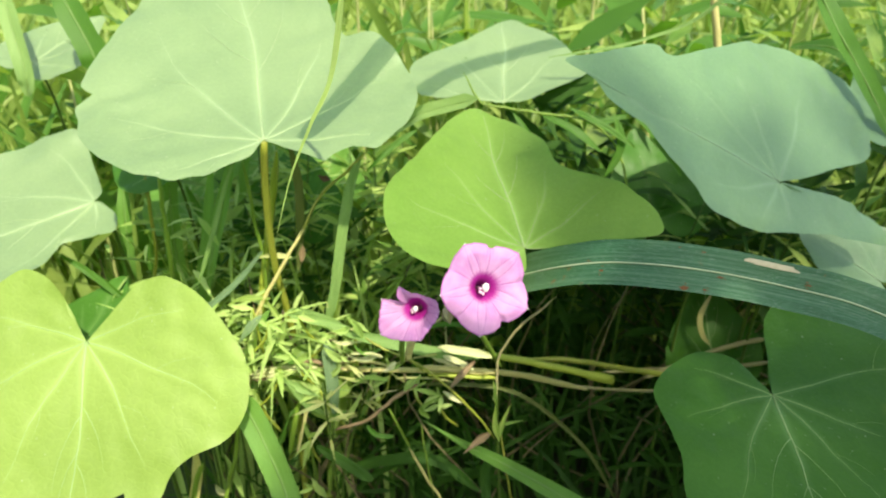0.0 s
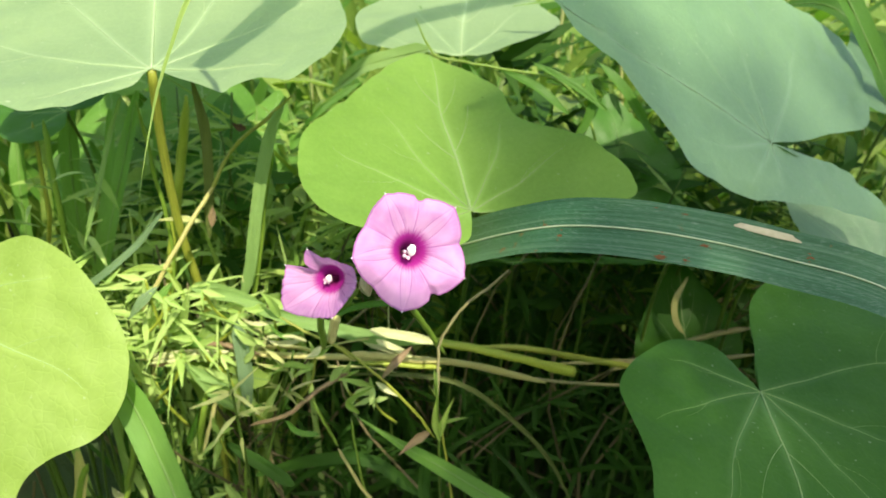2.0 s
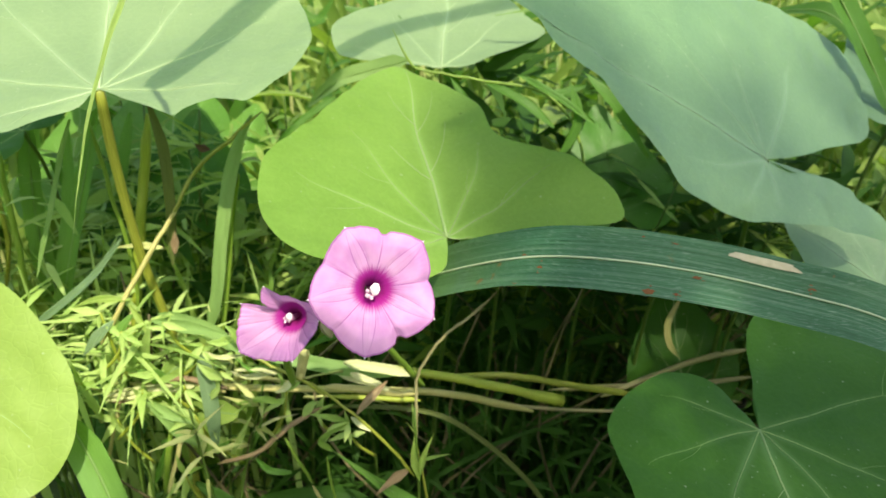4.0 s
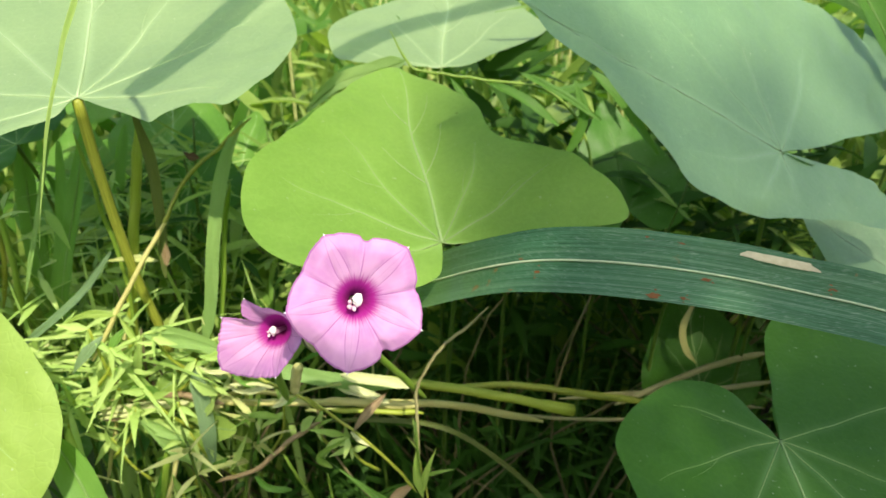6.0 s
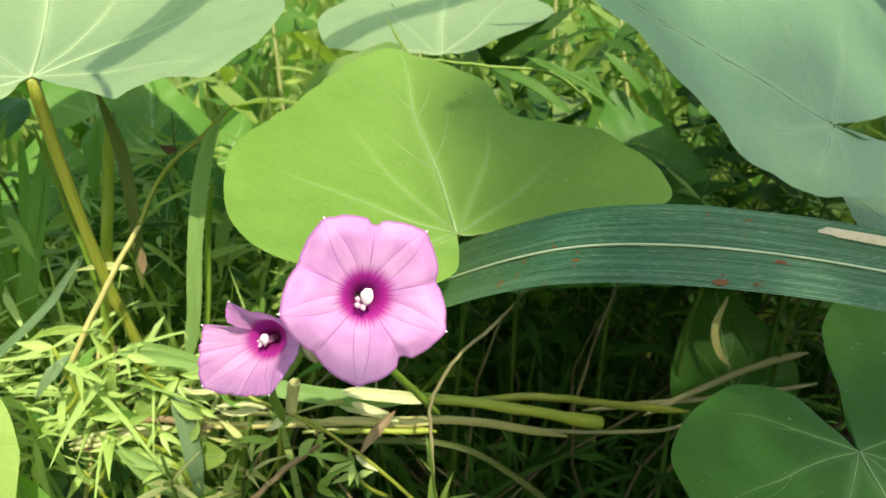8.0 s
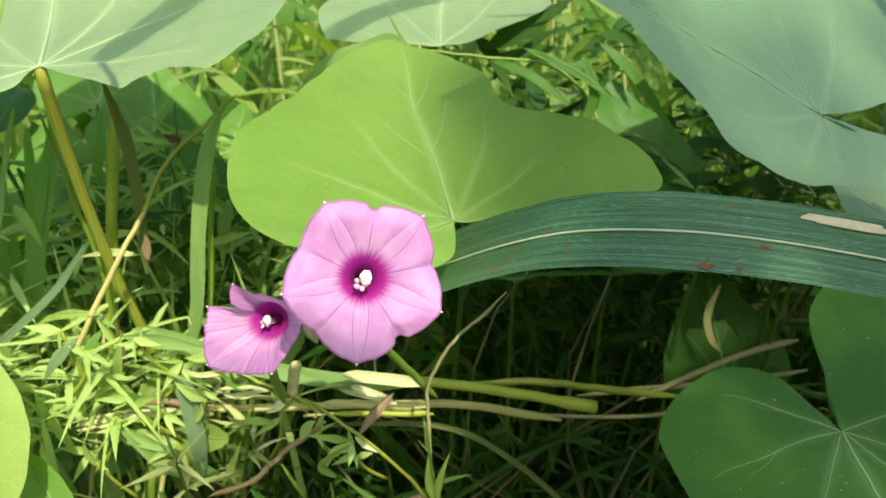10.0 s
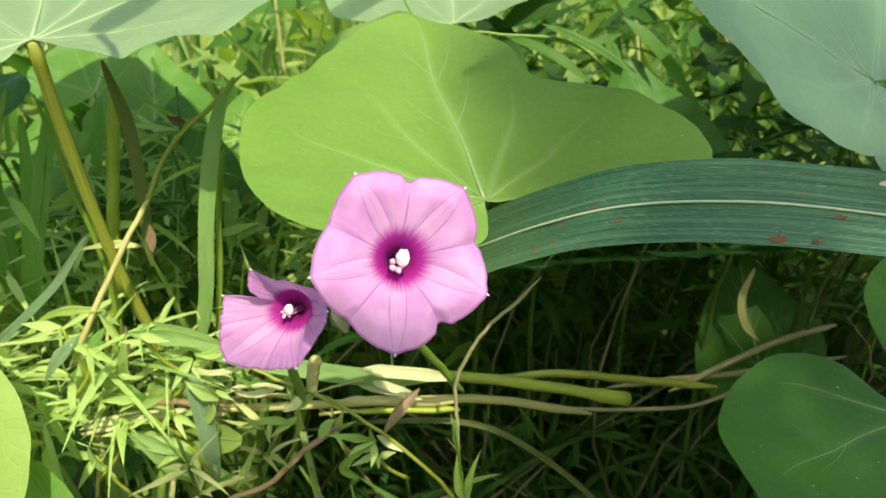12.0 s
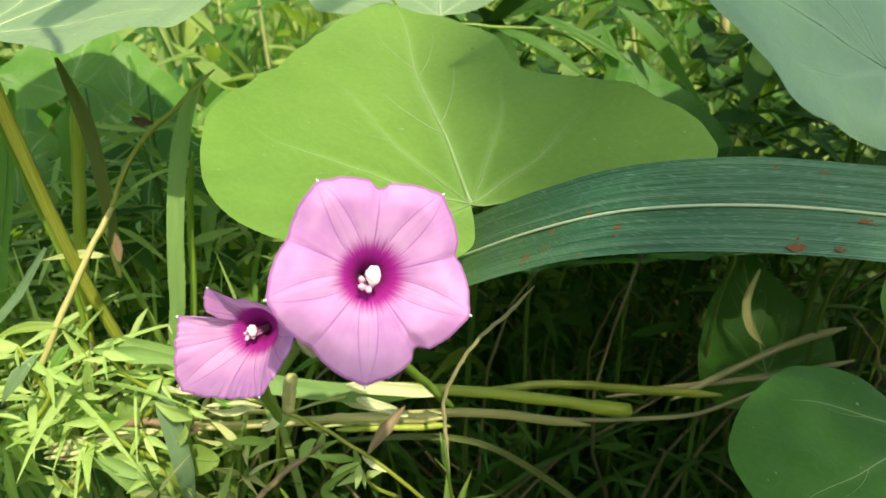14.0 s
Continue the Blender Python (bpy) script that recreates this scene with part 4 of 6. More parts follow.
grass_blade("hanging_leaf", "narrow pointed green leaf hanging from a thin stem", 3.2, "blade_green", (-0.048, 0.4, 0.253), (-0.032, 0.4, 0.24), (-0.02, 0.4, 0.253))
grass_blade("tangle_leaf", "small pointed pale green leaf in the sunlit tangle", 2.4, "weed_pale", (-0.037, 0.214, 0.142), (-0.029, 0.215, 0.143), (-0.022, 0.218, 0.139))
grass_blade("tangle_leaf", "small pointed pale green leaf in the sunlit tangle", 1.2, "weed_pale", (-0.039, 0.216, 0.136), (-0.034, 0.217, 0.139), (-0.03, 0.22, 0.139))
grass_blade("tangle_leaf", "small pointed pale green leaf in the sunlit tangle", 1.5, "weed_pale", (-0.029, 0.215, 0.137), (-0.029, 0.216, 0.139), (-0.029, 0.219, 0.14))
grass_blade("tangle_leaf", "small pointed pale green leaf in the sunlit tangle", 2.6, "cream", (-0.024, 0.213, 0.147), (-0.021, 0.214, 0.148), (-0.019, 0.217, 0.149))
grass_blade("tangle_leaf", "small pointed pale green leaf in the sunlit tangle", 2.2, "weed_pale", (-0.032, 0.214, 0.138), (-0.036, 0.215, 0.129), (-0.042, 0.218, 0.117))
grass_blade("tangle_leaf", "small pointed pale green leaf in the sunlit tangle", 1.2, "blade_fresh", (-0.029, 0.216, 0.138), (-0.031, 0.217, 0.129), (-0.035, 0.22, 0.118))
grass_blade("tangle_leaf", "small pointed pale green leaf in the sunlit tangle", 1.1, "cream", (-0.017, 0.214, 0.138), (-0.025, 0.215, 0.135), (-0.034, 0.218, 0.127))
grass_blade("tangle_leaf", "small pointed pale green leaf in the sunlit tangle", 3.0, "weed_pale", (-0.01, 0.21, 0.146), (-0.012, 0.211, 0.144), (-0.016, 0.214, 0.137))
grass_blade("tangle_leaf", "small pointed pale green leaf in the sunlit tangle", 2.4, "weed_pale", (-0.013, 0.209, 0.142), (-0.007, 0.21, 0.14), (-0.002, 0.213, 0.136))
grass_blade("tangle_leaf", "small pointed pale green leaf in the sunlit tangle", 2.6, "weed_pale", (-0.008, 0.206, 0.133), (-0.006, 0.207, 0.137), (-0.001, 0.21, 0.138))
grass_blade("tangle_leaf", "small pointed pale green leaf in the sunlit tangle", 2.2, "weed_pale", (-0.002, 0.206, 0.133), (-0.001, 0.207, 0.136), (-0.001, 0.21, 0.138))
grass_blade("tangle_leaf", "small pointed pale green leaf in the sunlit tangle", 2.2, "cream", (0.008, 0.206, 0.137), (0.004, 0.207, 0.139), (-0.0, 0.21, 0.14))
grass_blade("tangle_leaf", "small pointed pale green leaf in the sunlit tangle", 2.4, "weed_pale", (-0.045, 0.212, 0.133), (-0.043, 0.213, 0.129), (-0.041, 0.216, 0.122))
grass_blade("tangle_leaf", "small pointed pale green leaf in the sunlit tangle", 3.2, "blade_fresh", (-0.039, 0.212, 0.129), (-0.043, 0.213, 0.125), (-0.047, 0.216, 0.121))
grass_blade("tangle_leaf", "small pointed pale green leaf in the sunlit tangle", 2.8, "weed_pale", (-0.06, 0.214, 0.096), (-0.058, 0.215, 0.104), (-0.056, 0.218, 0.109))
grass_blade("tangle_leaf", "small pointed pale green leaf in the sunlit tangle", 3.0, "weed_pale", (-0.036, 0.21, 0.174), (-0.033, 0.211, 0.17), (-0.031, 0.214, 0.162))
grass_blade("tangle_leaf", "small pointed pale green leaf in the sunlit tangle", 3.0, "weed_pale", (-0.043, 0.213, 0.166), (-0.039, 0.214, 0.165), (-0.036, 0.217, 0.165))
grass_blade("tangle_leaf", "small pointed pale green leaf in the sunlit tangle", 2.4, "weed_pale", (-0.04, 0.211, 0.153), (-0.041, 0.212, 0.149), (-0.046, 0.215, 0.142))
grass_blade("tangle_leaf", "small pointed pale green leaf in the sunlit tangle", 3.6, "weed_pale", (-0.046, 0.211, 0.16), (-0.043, 0.212, 0.156), (-0.04, 0.215, 0.151))
grass_blade("tangle_leaf", "small pointed pale green leaf in the sunlit tangle", 2.0, "weed_pale", (-0.074, 0.218, 0.155), (-0.069, 0.219, 0.155), (-0.064, 0.222, 0.151))
grass_blade("tangle_leaf", "small pointed pale green leaf in the sunlit tangle", 2.6, "weed_pale", (-0.07, 0.217, 0.159), (-0.068, 0.218, 0.155), (-0.067, 0.221, 0.15))
grass_blade("tangle_leaf", "small pointed pale green leaf in the sunlit tangle", 2.4, "weed_pale", (-0.076, 0.214, 0.139), (-0.076, 0.215, 0.134), (-0.075, 0.218, 0.126))
grass_blade("tangle_leaf", "small pointed pale green leaf in the sunlit tangle", 1.6, "dry_brown", (-0.078, 0.217, 0.14), (-0.073, 0.218, 0.14), (-0.068, 0.221, 0.14))
grass_blade("tangle_leaf", "small pointed pale green leaf in the sunlit tangle", 4.0, "weed_pale", (-0.071, 0.217, 0.16), (-0.067, 0.218, 0.157), (-0.06, 0.221, 0.145))
grass_blade("tangle_leaf", "small pointed pale green leaf in the sunlit tangle", 4.2, "blade_fresh", (-0.066, 0.215, 0.154), (-0.062, 0.216, 0.152), (-0.058, 0.219, 0.147))
grass_blade("tangle_leaf", "small pointed pale green leaf in the sunlit tangle", 3.6, "blade_pale", (-0.048, 0.209, 0.138), (-0.056, 0.21, 0.141), (-0.064, 0.213, 0.144))
grass_blade("tangle_leaf", "small pointed pale green leaf in the sunlit tangle", 3.8, "blade_pale", (-0.063, 0.209, 0.148), (-0.055, 0.21, 0.135), (-0.048, 0.213, 0.126))
grass_blade("tangle_leaf", "small pointed pale green leaf in the sunlit tangle", 7.0, "weed_pale", (-0.071, 0.216, 0.141), (-0.061, 0.217, 0.137), (-0.051, 0.22, 0.128))
grass_blade("tangle_leaf", "small pointed pale green leaf in the sunlit tangle", 3.6, "weed_pale", (-0.057, 0.214, 0.091), (-0.055, 0.215, 0.085), (-0.052, 0.218, 0.075))
grass_blade("tangle_leaf", "small pointed pale green leaf in the sunlit tangle", 4.0, "weed_pale", (-0.098, 0.225, 0.095), (-0.095, 0.226, 0.083), (-0.094, 0.229, 0.064))
grass_blade("tangle_leaf", "small pointed pale green leaf in the sunlit tangle", 3.4, "cream", (-0.102, 0.22, 0.081), (-0.101, 0.221, 0.077), (-0.099, 0.224, 0.071))
grass_blade("tangle_leaf", "small pointed pale green leaf in the sunlit tangle", 2.0, "blade_fresh", (-0.06, 0.215, 0.127), (-0.062, 0.216, 0.125), (-0.065, 0.219, 0.12))
grass_blade("tangle_leaf", "small pointed pale green leaf in the sunlit tangle", 3.2, "blade_green", (-0.068, 0.228, 0.112), (-0.071, 0.229, 0.102), (-0.076, 0.232, 0.091))
grass_blade("tangle_leaf", "small pointed pale green leaf in the sunlit tangle", 3.6, "blade_grey", (-0.077, 0.208, 0.164), (-0.073, 0.209, 0.169), (-0.068, 0.212, 0.174))
grass_blade("tangle_leaf", "small pointed pale green leaf in the sunlit tangle", 3.4, "weed_pale", (-0.06, 0.218, 0.171), (-0.063, 0.219, 0.162), (-0.067, 0.222, 0.151))
grass_blade("tangle_leaf", "small pointed pale green leaf in the sunlit tangle", 4.0, "blade_pale", (-0.036, 0.216, 0.166), (-0.047, 0.217, 0.168), (-0.061, 0.22, 0.169))
grass_blade("tangle_leaf", "small pointed pale green leaf in the sunlit tangle", 4.4, "weed_pale", (-0.077, 0.22, 0.142), (-0.077, 0.221, 0.151), (-0.075, 0.224, 0.162))
grass_blade("tangle_leaf", "small pointed pale green leaf in the sunlit tangle", 2.0, "blade_fresh", (-0.036, 0.216, 0.159), (-0.031, 0.217, 0.153), (-0.023, 0.22, 0.154))
grass_blade("tangle_leaf", "small pointed pale green leaf in the sunlit tangle", 2.2, "cream", (-0.039, 0.219, 0.151), (-0.033, 0.22, 0.148), (-0.025, 0.223, 0.148))
grass_blade("tangle_leaf", "small pointed pale green leaf in the sunlit tangle", 1.6, "cream", (-0.044, 0.214, 0.162), (-0.04, 0.215, 0.159), (-0.032, 0.218, 0.158))
grass_blade("tangle_leaf", "small pointed pale green leaf in the sunlit tangle", 2.2, "weed_pale", (-0.058, 0.217, 0.166), (-0.053, 0.218, 0.163), (-0.048, 0.221, 0.162))
grass_blade("tangle_leaf", "small pointed pale green leaf in the sunlit tangle", 3, "blade_fresh", (-0.074, 0.222, 0.16), (-0.072, 0.223, 0.164), (-0.069, 0.226, 0.168))
stalk("tangle_stem", "thin bent grass stem in the sunlit tangle", 1.9, "cream", (-0.077, 0.215, 0.144), (-0.064, 0.215, 0.146), (-0.051, 0.217, 0.146))
stalk("tangle_stem", "thin bent grass stem in the sunlit tangle", 1.5, "cream", (-0.077, 0.217, 0.144), (-0.065, 0.217, 0.146), (-0.051, 0.219, 0.145))
stalk("tangle_stem", "thin bent grass stem in the sunlit tangle", 2.0, "dry_brown", (-0.063, 0.219, 0.147), (-0.053, 0.219, 0.148), (-0.041, 0.221, 0.143))
stalk("tangle_stem", "thin bent grass stem in the sunlit tangle", 2.6, "stalk_green", (-0.059, 0.216, 0.13), (-0.062, 0.216, 0.118), (-0.066, 0.218, 0.1))
stalk("tangle_stem", "thin bent grass stem in the sunlit tangle", 1.2, "stalk_green", (-0.048, 0.214, 0.099), (-0.049, 0.214, 0.089), (-0.051, 0.216, 0.077))
stalk("tangle_stem", "thin bent grass stem in the sunlit tangle", 1.1, "stalk_green", (-0.022, 0.212, 0.13), (-0.018, 0.212, 0.12), (-0.014, 0.214, 0.108))
stalk("tangle_stem", "thin bent grass stem in the sunlit tangle", 1.3, "straw", (-0.014, 0.212, 0.109), (-0.008, 0.212, 0.095), (0.0, 0.214, 0.077))
stalk("tangle_stem", "thin bent grass stem in the sunlit tangle", 0.9, "stalk_green", (-0.009, 0.213, 0.121), (-0.007, 0.213, 0.102), (-0.004, 0.215, 0.079))
stalk("tangle_stem", "thin bent grass stem in the sunlit tangle", 1.2, "cream", (-0.076, 0.213, 0.144), (-0.07, 0.213, 0.145), (-0.062, 0.215, 0.145))
stalk("tangle_stem", "thin bent grass stem in the sunlit tangle", 1.3, "cream", (-0.037, 0.217, 0.153), (-0.029, 0.217, 0.153), (-0.024, 0.219, 0.15))
stalk("tangle_stem", "thin bent grass stem in the sunlit tangle", 2.4, "stalk_green", (-0.085, 0.215, 0.12), (-0.088, 0.215, 0.104), (-0.095, 0.217, 0.083))


# ---- the wide grass blade ----
def wide_blade():
    at_base = Vector((0.2023, 0.119, -0.005))
    ob = thing("wide_grass", at_base, "wide blue-green grass blade with white midrib, rust spots and dry patch", "grass", "grass blades")
    line = spline([tuple(Vector(c) - at_base) for c in ((0.0038, 0.225, 0.1738), (0.0144, 0.212, 0.1866), (0.0266, 0.2, 0.1966), (0.0379, 0.187, 0.2064), (0.0494, 0.176, 0.2134), (0.0647, 0.169, 0.2158), (0.0824, 0.167, 0.2139), (0.0994, 0.164, 0.2112), (0.1139, 0.16, 0.2089), (0.1271, 0.154, 0.2052), (0.145, 0.144, 0.1991), (0.1623, 0.134, 0.1903), (0.1923, 0.124, 0.1403), (0.2023, 0.119, -0.005))], 90)
    wide = 0.0148 * np.interp(line[:, 0] + at_base.x, (0.0, 0.03, 0.068), (0.8, 1.0, 1.0))
    facing = (0.05, -0.7, 0.71)
    vv, ff, uv = ribbon(line, wide, facing, 0.12, 20, 0.0003, 4.0)
    mesh_object("blade", vv, ff, MAT["blade_wide"], ob, uv)
    off = np.array(facing) / np.linalg.norm(facing)
    rib, rf, ruv = tube(line + off * 0.0003, np.linspace(0.00028, 0.00022, 90), 7)
    mesh_object("midrib", rib, rf, MAT["midrib"], ob, ruv)
    rng = random.Random(4)

    def patch(name, place, length, width, material, ragged=0.8, blunt=1.0):
        rel = np.array(place) - np.array(at_base)
        i = int(np.argmin(np.linalg.norm(line - rel, axis=1)))
        tan = frames_along(line)
        side = np.cross(tan[i], off)
        side /= np.linalg.norm(side)
        share = max(-0.95, min(0.95, float(np.dot(rel - line[i], side)) / (wide[i] / 2)))
        c = line[i] + tan[i] * float(np.dot(rel - line[i], tan[i])) + side * share * wide[i] / 2 + off * (0.12 * abs(share) ** 1.3 * wide[i] / 2 + 0.0004)
        ring = []
        for k in range(24):
            w = 2 * math.pi * k / 24
            r = 1 + ragged * noise.noise(Vector((math.cos(w) * 2.5, math.sin(w) * 2, place[0] * 900)))
            ring.append(c + tan[i] * length * r * math.copysign(abs(math.cos(w)) ** blunt, math.cos(w)) + side * width * r * math.copysign(abs(math.sin(w)) ** blunt, math.sin(w)))
        verts = [c + off * 0.00012] + ring
        mesh_object(name, verts, [(0, k + 1, (k + 1) % 24 + 1) for k in range(24)], material, ob)

    patch("dry_patch", (0.0950, 0.1682, 0.2163), 0.0074, 0.00085, MAT["dry_patch"], 0.3, 0.45)
    for place, length in (((0.0405, 0.175, 0.206), 0.0011), ((0.0683, 0.1628, 0.212), 0.0012), ((0.0741, 0.1626, 0.2113), 0.0007), ((0.0796, 0.1661, 0.2135), 0.0010), ((0.0466, 0.1743, 0.2121), 0.0007), ((0.0439, 0.18, 0.2123), 0.0006), ((0.0756, 0.171, 0.2191), 0.0006), ((0.0686, 0.1718, 0.2204), 0.0004), ((0.104, 0.163, 0.213), 0.0008)):
        patch("rust_spot", place, length, length * rng.uniform(0.28, 0.42), MAT["rust"])
        for k in range(3):
            patch("rust_spot", tuple(c + rng.uniform(-0.0012, 0.0012) for c in place), length * rng.uniform(0.2, 0.45), length * rng.uniform(0.1, 0.2), MAT["rust"])


wide_blade()


# ---- flowers ----
# rim of the half-open flower, round from its right: degrees, reach from the throat and lift toward its face, in millimetres
CURLED_RIM = ((0, 7.9, 0.8), (25, 7.6, 1.2), (45, 5.7, 1.4), (63, 5.0, 1.2), (100, 5.0, 1.1), (112, 6.1, 1.8), (123, 7.9, 2.4), (131, 7.6, 2.2), (147, 5.6, 1.4), (154, 4.7, -1.4), (160, 6.6, -1.2), (166, 10.3, 0.2), (180, 9.9, 0.0), (200, 10.6, 0.1), (221, 12.6, 0.3), (240, 10.8, 0.0), (265, 9.3, 0.1), (286, 9.6, 0.5), (300, 8.3, 0.3), (325, 7.3, 0.3), (345, 7.8, 0.6), (360, 7.9, 0.8))


def flower(name, place, facing, roll, size, deep, label, curled=False, seed=1):
    """A funnel flower of five joined petals. deep: how far the throat lies behind the rim; curled: its upper rim has curled in."""
    ob = thing(name, place, label, "flower", "flowers")
    turn = Vector(facing).to_track_quat("Z", "Y").to_matrix().to_4x4() @ Matrix.Rotation(roll, 4, "Z")
    count, rings = 240, 34
    verts, uvs, faces = [], [], []
    degs, reaches, lifts = zip(*CURLED_RIM)
    for j in range(rings + 1):
        s = j / rings
        for i in range(count + 1):
            w = 2 * math.pi * i / count
            five = math.cos(5 * w)
            tip = max(0.0, five) ** 14
            lobe = round((w * 5 / (2 * math.pi) - 0.5)) % 5
            cut = (0.01, 0.015, 0.08, 0.02, 0.06)[lobe] * math.exp(-((1 + five) / 0.09) ** 2)
            crinkle = noise.noise(Vector((math.cos(w) * 4, math.sin(w) * 4, seed))) + 0.6 * noise.noise(Vector((math.cos(w) * 11, math.sin(w) * 11, seed + 2)))
            crinkle += 0.5 * noise.noise(Vector((math.cos(w) * 24, math.sin(w) * 24, seed + 5)))
            share, deg = (i / count + 0.1), math.degrees(w)
            if curled:
                rim = 0.001 * float(np.interp(deg, degs, reaches)) * (1 + 0.03 * crinkle)
                lift = 0.001 * float(np.interp(deg, degs, lifts))
                share = float(np.interp(deg, (0, 123, 166, 221, 286, 360), (0.1, 0.3, 0.5, 0.7, 0.9, 1.1)))
                mouth = size * 0.34
            else:
                rim = size * (1 + 0.012 * abs(math.sin(5 * w)) + 0.05 * five + 0.035 * tip - cut + 0.012 * math.sin(2 * w + seed) + 0.010 * crinkle)
                mouth = size * 0.27
            if s < 0.45:
                k = s / 0.45
                r = 0.0007 + (mouth - 0.0007) * k ** 3
                z = -size * (deep + 1.13 * (1 - k ** 0.6))
            else:
                k = (s - 0.45) / 0.55
                r = mouth + (rim - mouth) * k
                z = -size * deep * (1 - k) ** (1.5 if curled else 2.2)
                off = abs((5 * share) % 1.0 - 0.5)
                z -= 0.024 * size * min(1, 3 * k) * math.exp(-((off - (1.03 - s) * 0.38) / 0.05) ** 2) * (1.1 - k)
                z -= 0.03 * size * k * math.exp(-((off - 0.5) / 0.04) ** 2)
                z += 0.05 * size * k * noise.noise(Vector((math.cos(w) * 3, math.sin(w) * 3, seed + k * 2)))
                if curled:
                    z += lift * k * k + size * 0.07 * k * k * crinkle + 0.05 * size * k * (0.25 - off)
                else:
                    z += size * k * (0.05 * five * k - 0.03 * abs(math.sin(5 * w / 2)) ** 0.5)
                    z -= size * 0.10 * max(0, k - 0.7) * 3
            verts.append(turn @ Vector((r * math.cos(w), r * math.sin(w), z)))
            uvs.append((share, s))
    m = count + 1
    for j in range(rings):
        for i in range(count):
            faces.append((j * m + i, j * m + i + 1, (j + 1) * m + i + 1, (j + 1) * m + i))
    mesh_object("corolla", verts, faces, MAT["petal"], ob, uvs)
    rng = random.Random(seed)
    for k in range(5):
        w = 2 * math.pi * k / 5 + 0.4
        aside = radians(225) - roll
        top = Vector((size * (0.06 * math.cos(w) + 0.10 * math.cos(aside)), size * (0.06 * math.sin(w) + 0.10 * math.sin(aside)), size * (0.10 - deep + 0.10 * rng.random())))
        line = np.array([turn @ Vector((0.0004 * math.cos(w), 0.0004 * math.sin(w), -size * (deep + 0.6))).lerp(top, s) for s in np.linspace(0, 1, 8)])
        vv, ff, _ = tube(line, np.full(8, size * 0.012), 5)
        st = mesh_object("stamen", vv, ff, MAT["filament"], ob)
        bm = bmesh.new()
        bmesh.ops.create_icosphere(bm, subdivisions=2, radius=1.0)
        for v in bm.verts:
            v.co *= 1 + 0.25 * noise.noise(v.co * 2.4 + Vector((k, 0, seed)))
            v.co = Vector((v.co.x * size * 0.04, v.co.y * size * 0.036, v.co.z * size * 0.075))
        me = bpy.data.meshes.new("anther")
        bm.to_mesh(me)
        bm.free()
        me.materials.append(MAT["anther_pink"])
        me.polygons.foreach_set("use_smooth", [True] * len(me.polygons))
        an = new("anther", me)
        an.parent = st
        an.matrix_local = Matrix.Translation(line[-1]) @ turn.to_3x3().to_4x4() @ Euler((0.4 * math.sin(w), 0.3, w)).to_matrix().to_4x4()
    bm = bmesh.new()
    bmesh.ops.create_icosphere(bm, subdivisions=4, radius=size * 0.08)
    bm.transform(Matrix.Diagonal((1.0, 0.8, 1.3, 1)))
    for v in bm.verts:
        v.co *= 1 + 0.16 * noise.noise(v.co / size * 20) + 0.10 * noise.noise(v.co / size * 45)
    bm.transform(Matrix.Translation(turn @ Vector((0, 0, size * (0.22 - deep)))))
    me = bpy.data.meshes.new("stigma")
    bm.to_mesh(me)
    bm.free()
    me.materials.append(MAT["anther"])
    me.polygons.foreach_set("use_smooth", [True] * len(me.polygons))
    stigma = new("stigma", me)
    stigma.parent = ob
    for k in range(5):
        w = 2 * math.pi * k / 5
        line = np.array([turn @ Vector(((0.0012 + 0.0016 * math.sin(2.4 * s)) * math.cos(w), (0.0012 + 0.0016 * math.sin(2.4 * s)) * math.sin(w), -size * (deep + 1.15) + 0.007 * s)) for s in np.linspace(0, 1, 10)])
        vv, ff, uv = ribbon(line, 0.003 * np.sin(np.linspace(0.5, 3.05, 10)), turn.to_3x3() @ Vector((math.cos(w), math.sin(w), 0)), -0.3)
        mesh_object("sepal", vv, ff, MAT["sepal"], ob, uv)
    for k in range(5):
        i = round((radians((0, 123, 166, 221, 286)[k]) if curled else 2 * math.pi * k / 5) / (2 * math.pi) * count)
        a = Vector(verts[rings * m + i])
        b = a + (a - Vector(verts[(rings - 4) * m + i])).normalized() * size * 0.03
        vv, ff, _ = tube(np.array([a.lerp(b, s) for s in (-0.3, 0.4, 1)]), np.array((0.0002, 0.00015, 0.00004)), 5)
        mesh_object("petal_tip", vv, ff, MAT["anther"], ob)
    return ob


flower("open_flower", (0.0120, 0.1566, 0.2154), (0.21, -0.86, 0.46), radians(111), 0.0122, 0.32, "open pink funnel flower with a magenta throat and white anthers", False, 3)
flower("half_open_flower", (-0.0088, 0.1680, 0.2018), (-0.12, -0.87, 0.44), 0.0, 0.0094, 0.62, "smaller pink funnel flower half open with its upper rim curled in", True, 8)


def flower_bud(place, toward, length, label):
    ob = thing("flower_bud", place, label, "bud", "buds")
    turn = Vector(toward).to_track_quat("Z", "Y").to_matrix()
    for k in range(5):
        w = 2 * math.pi * k / 5 + 0.3
        line = np.array([turn @ Vector((0.0014 * math.sin(math.pi * (0.15 + 0.8 * s)) * math.cos(w), 0.0014 * math.sin(math.pi * (0.15 + 0.8 * s)) * math.sin(w), length * s)) for s in np.linspace(0, 1, 12)])
        vv, ff, uv = ribbon(line, 0.0032 * np.sin(np.linspace(0.6, 3.1, 12)), turn @ Vector((math.cos(w), math.sin(w), 0)), -0.3)
        mesh_object("sepal", vv, ff, MAT["sepal"], ob, uv)


flower_bud((0.0006, 0.1645, 0.2043), (0.3, -0.55, -0.7), 0.0048, "papery pale green flower bud beside the open flower")


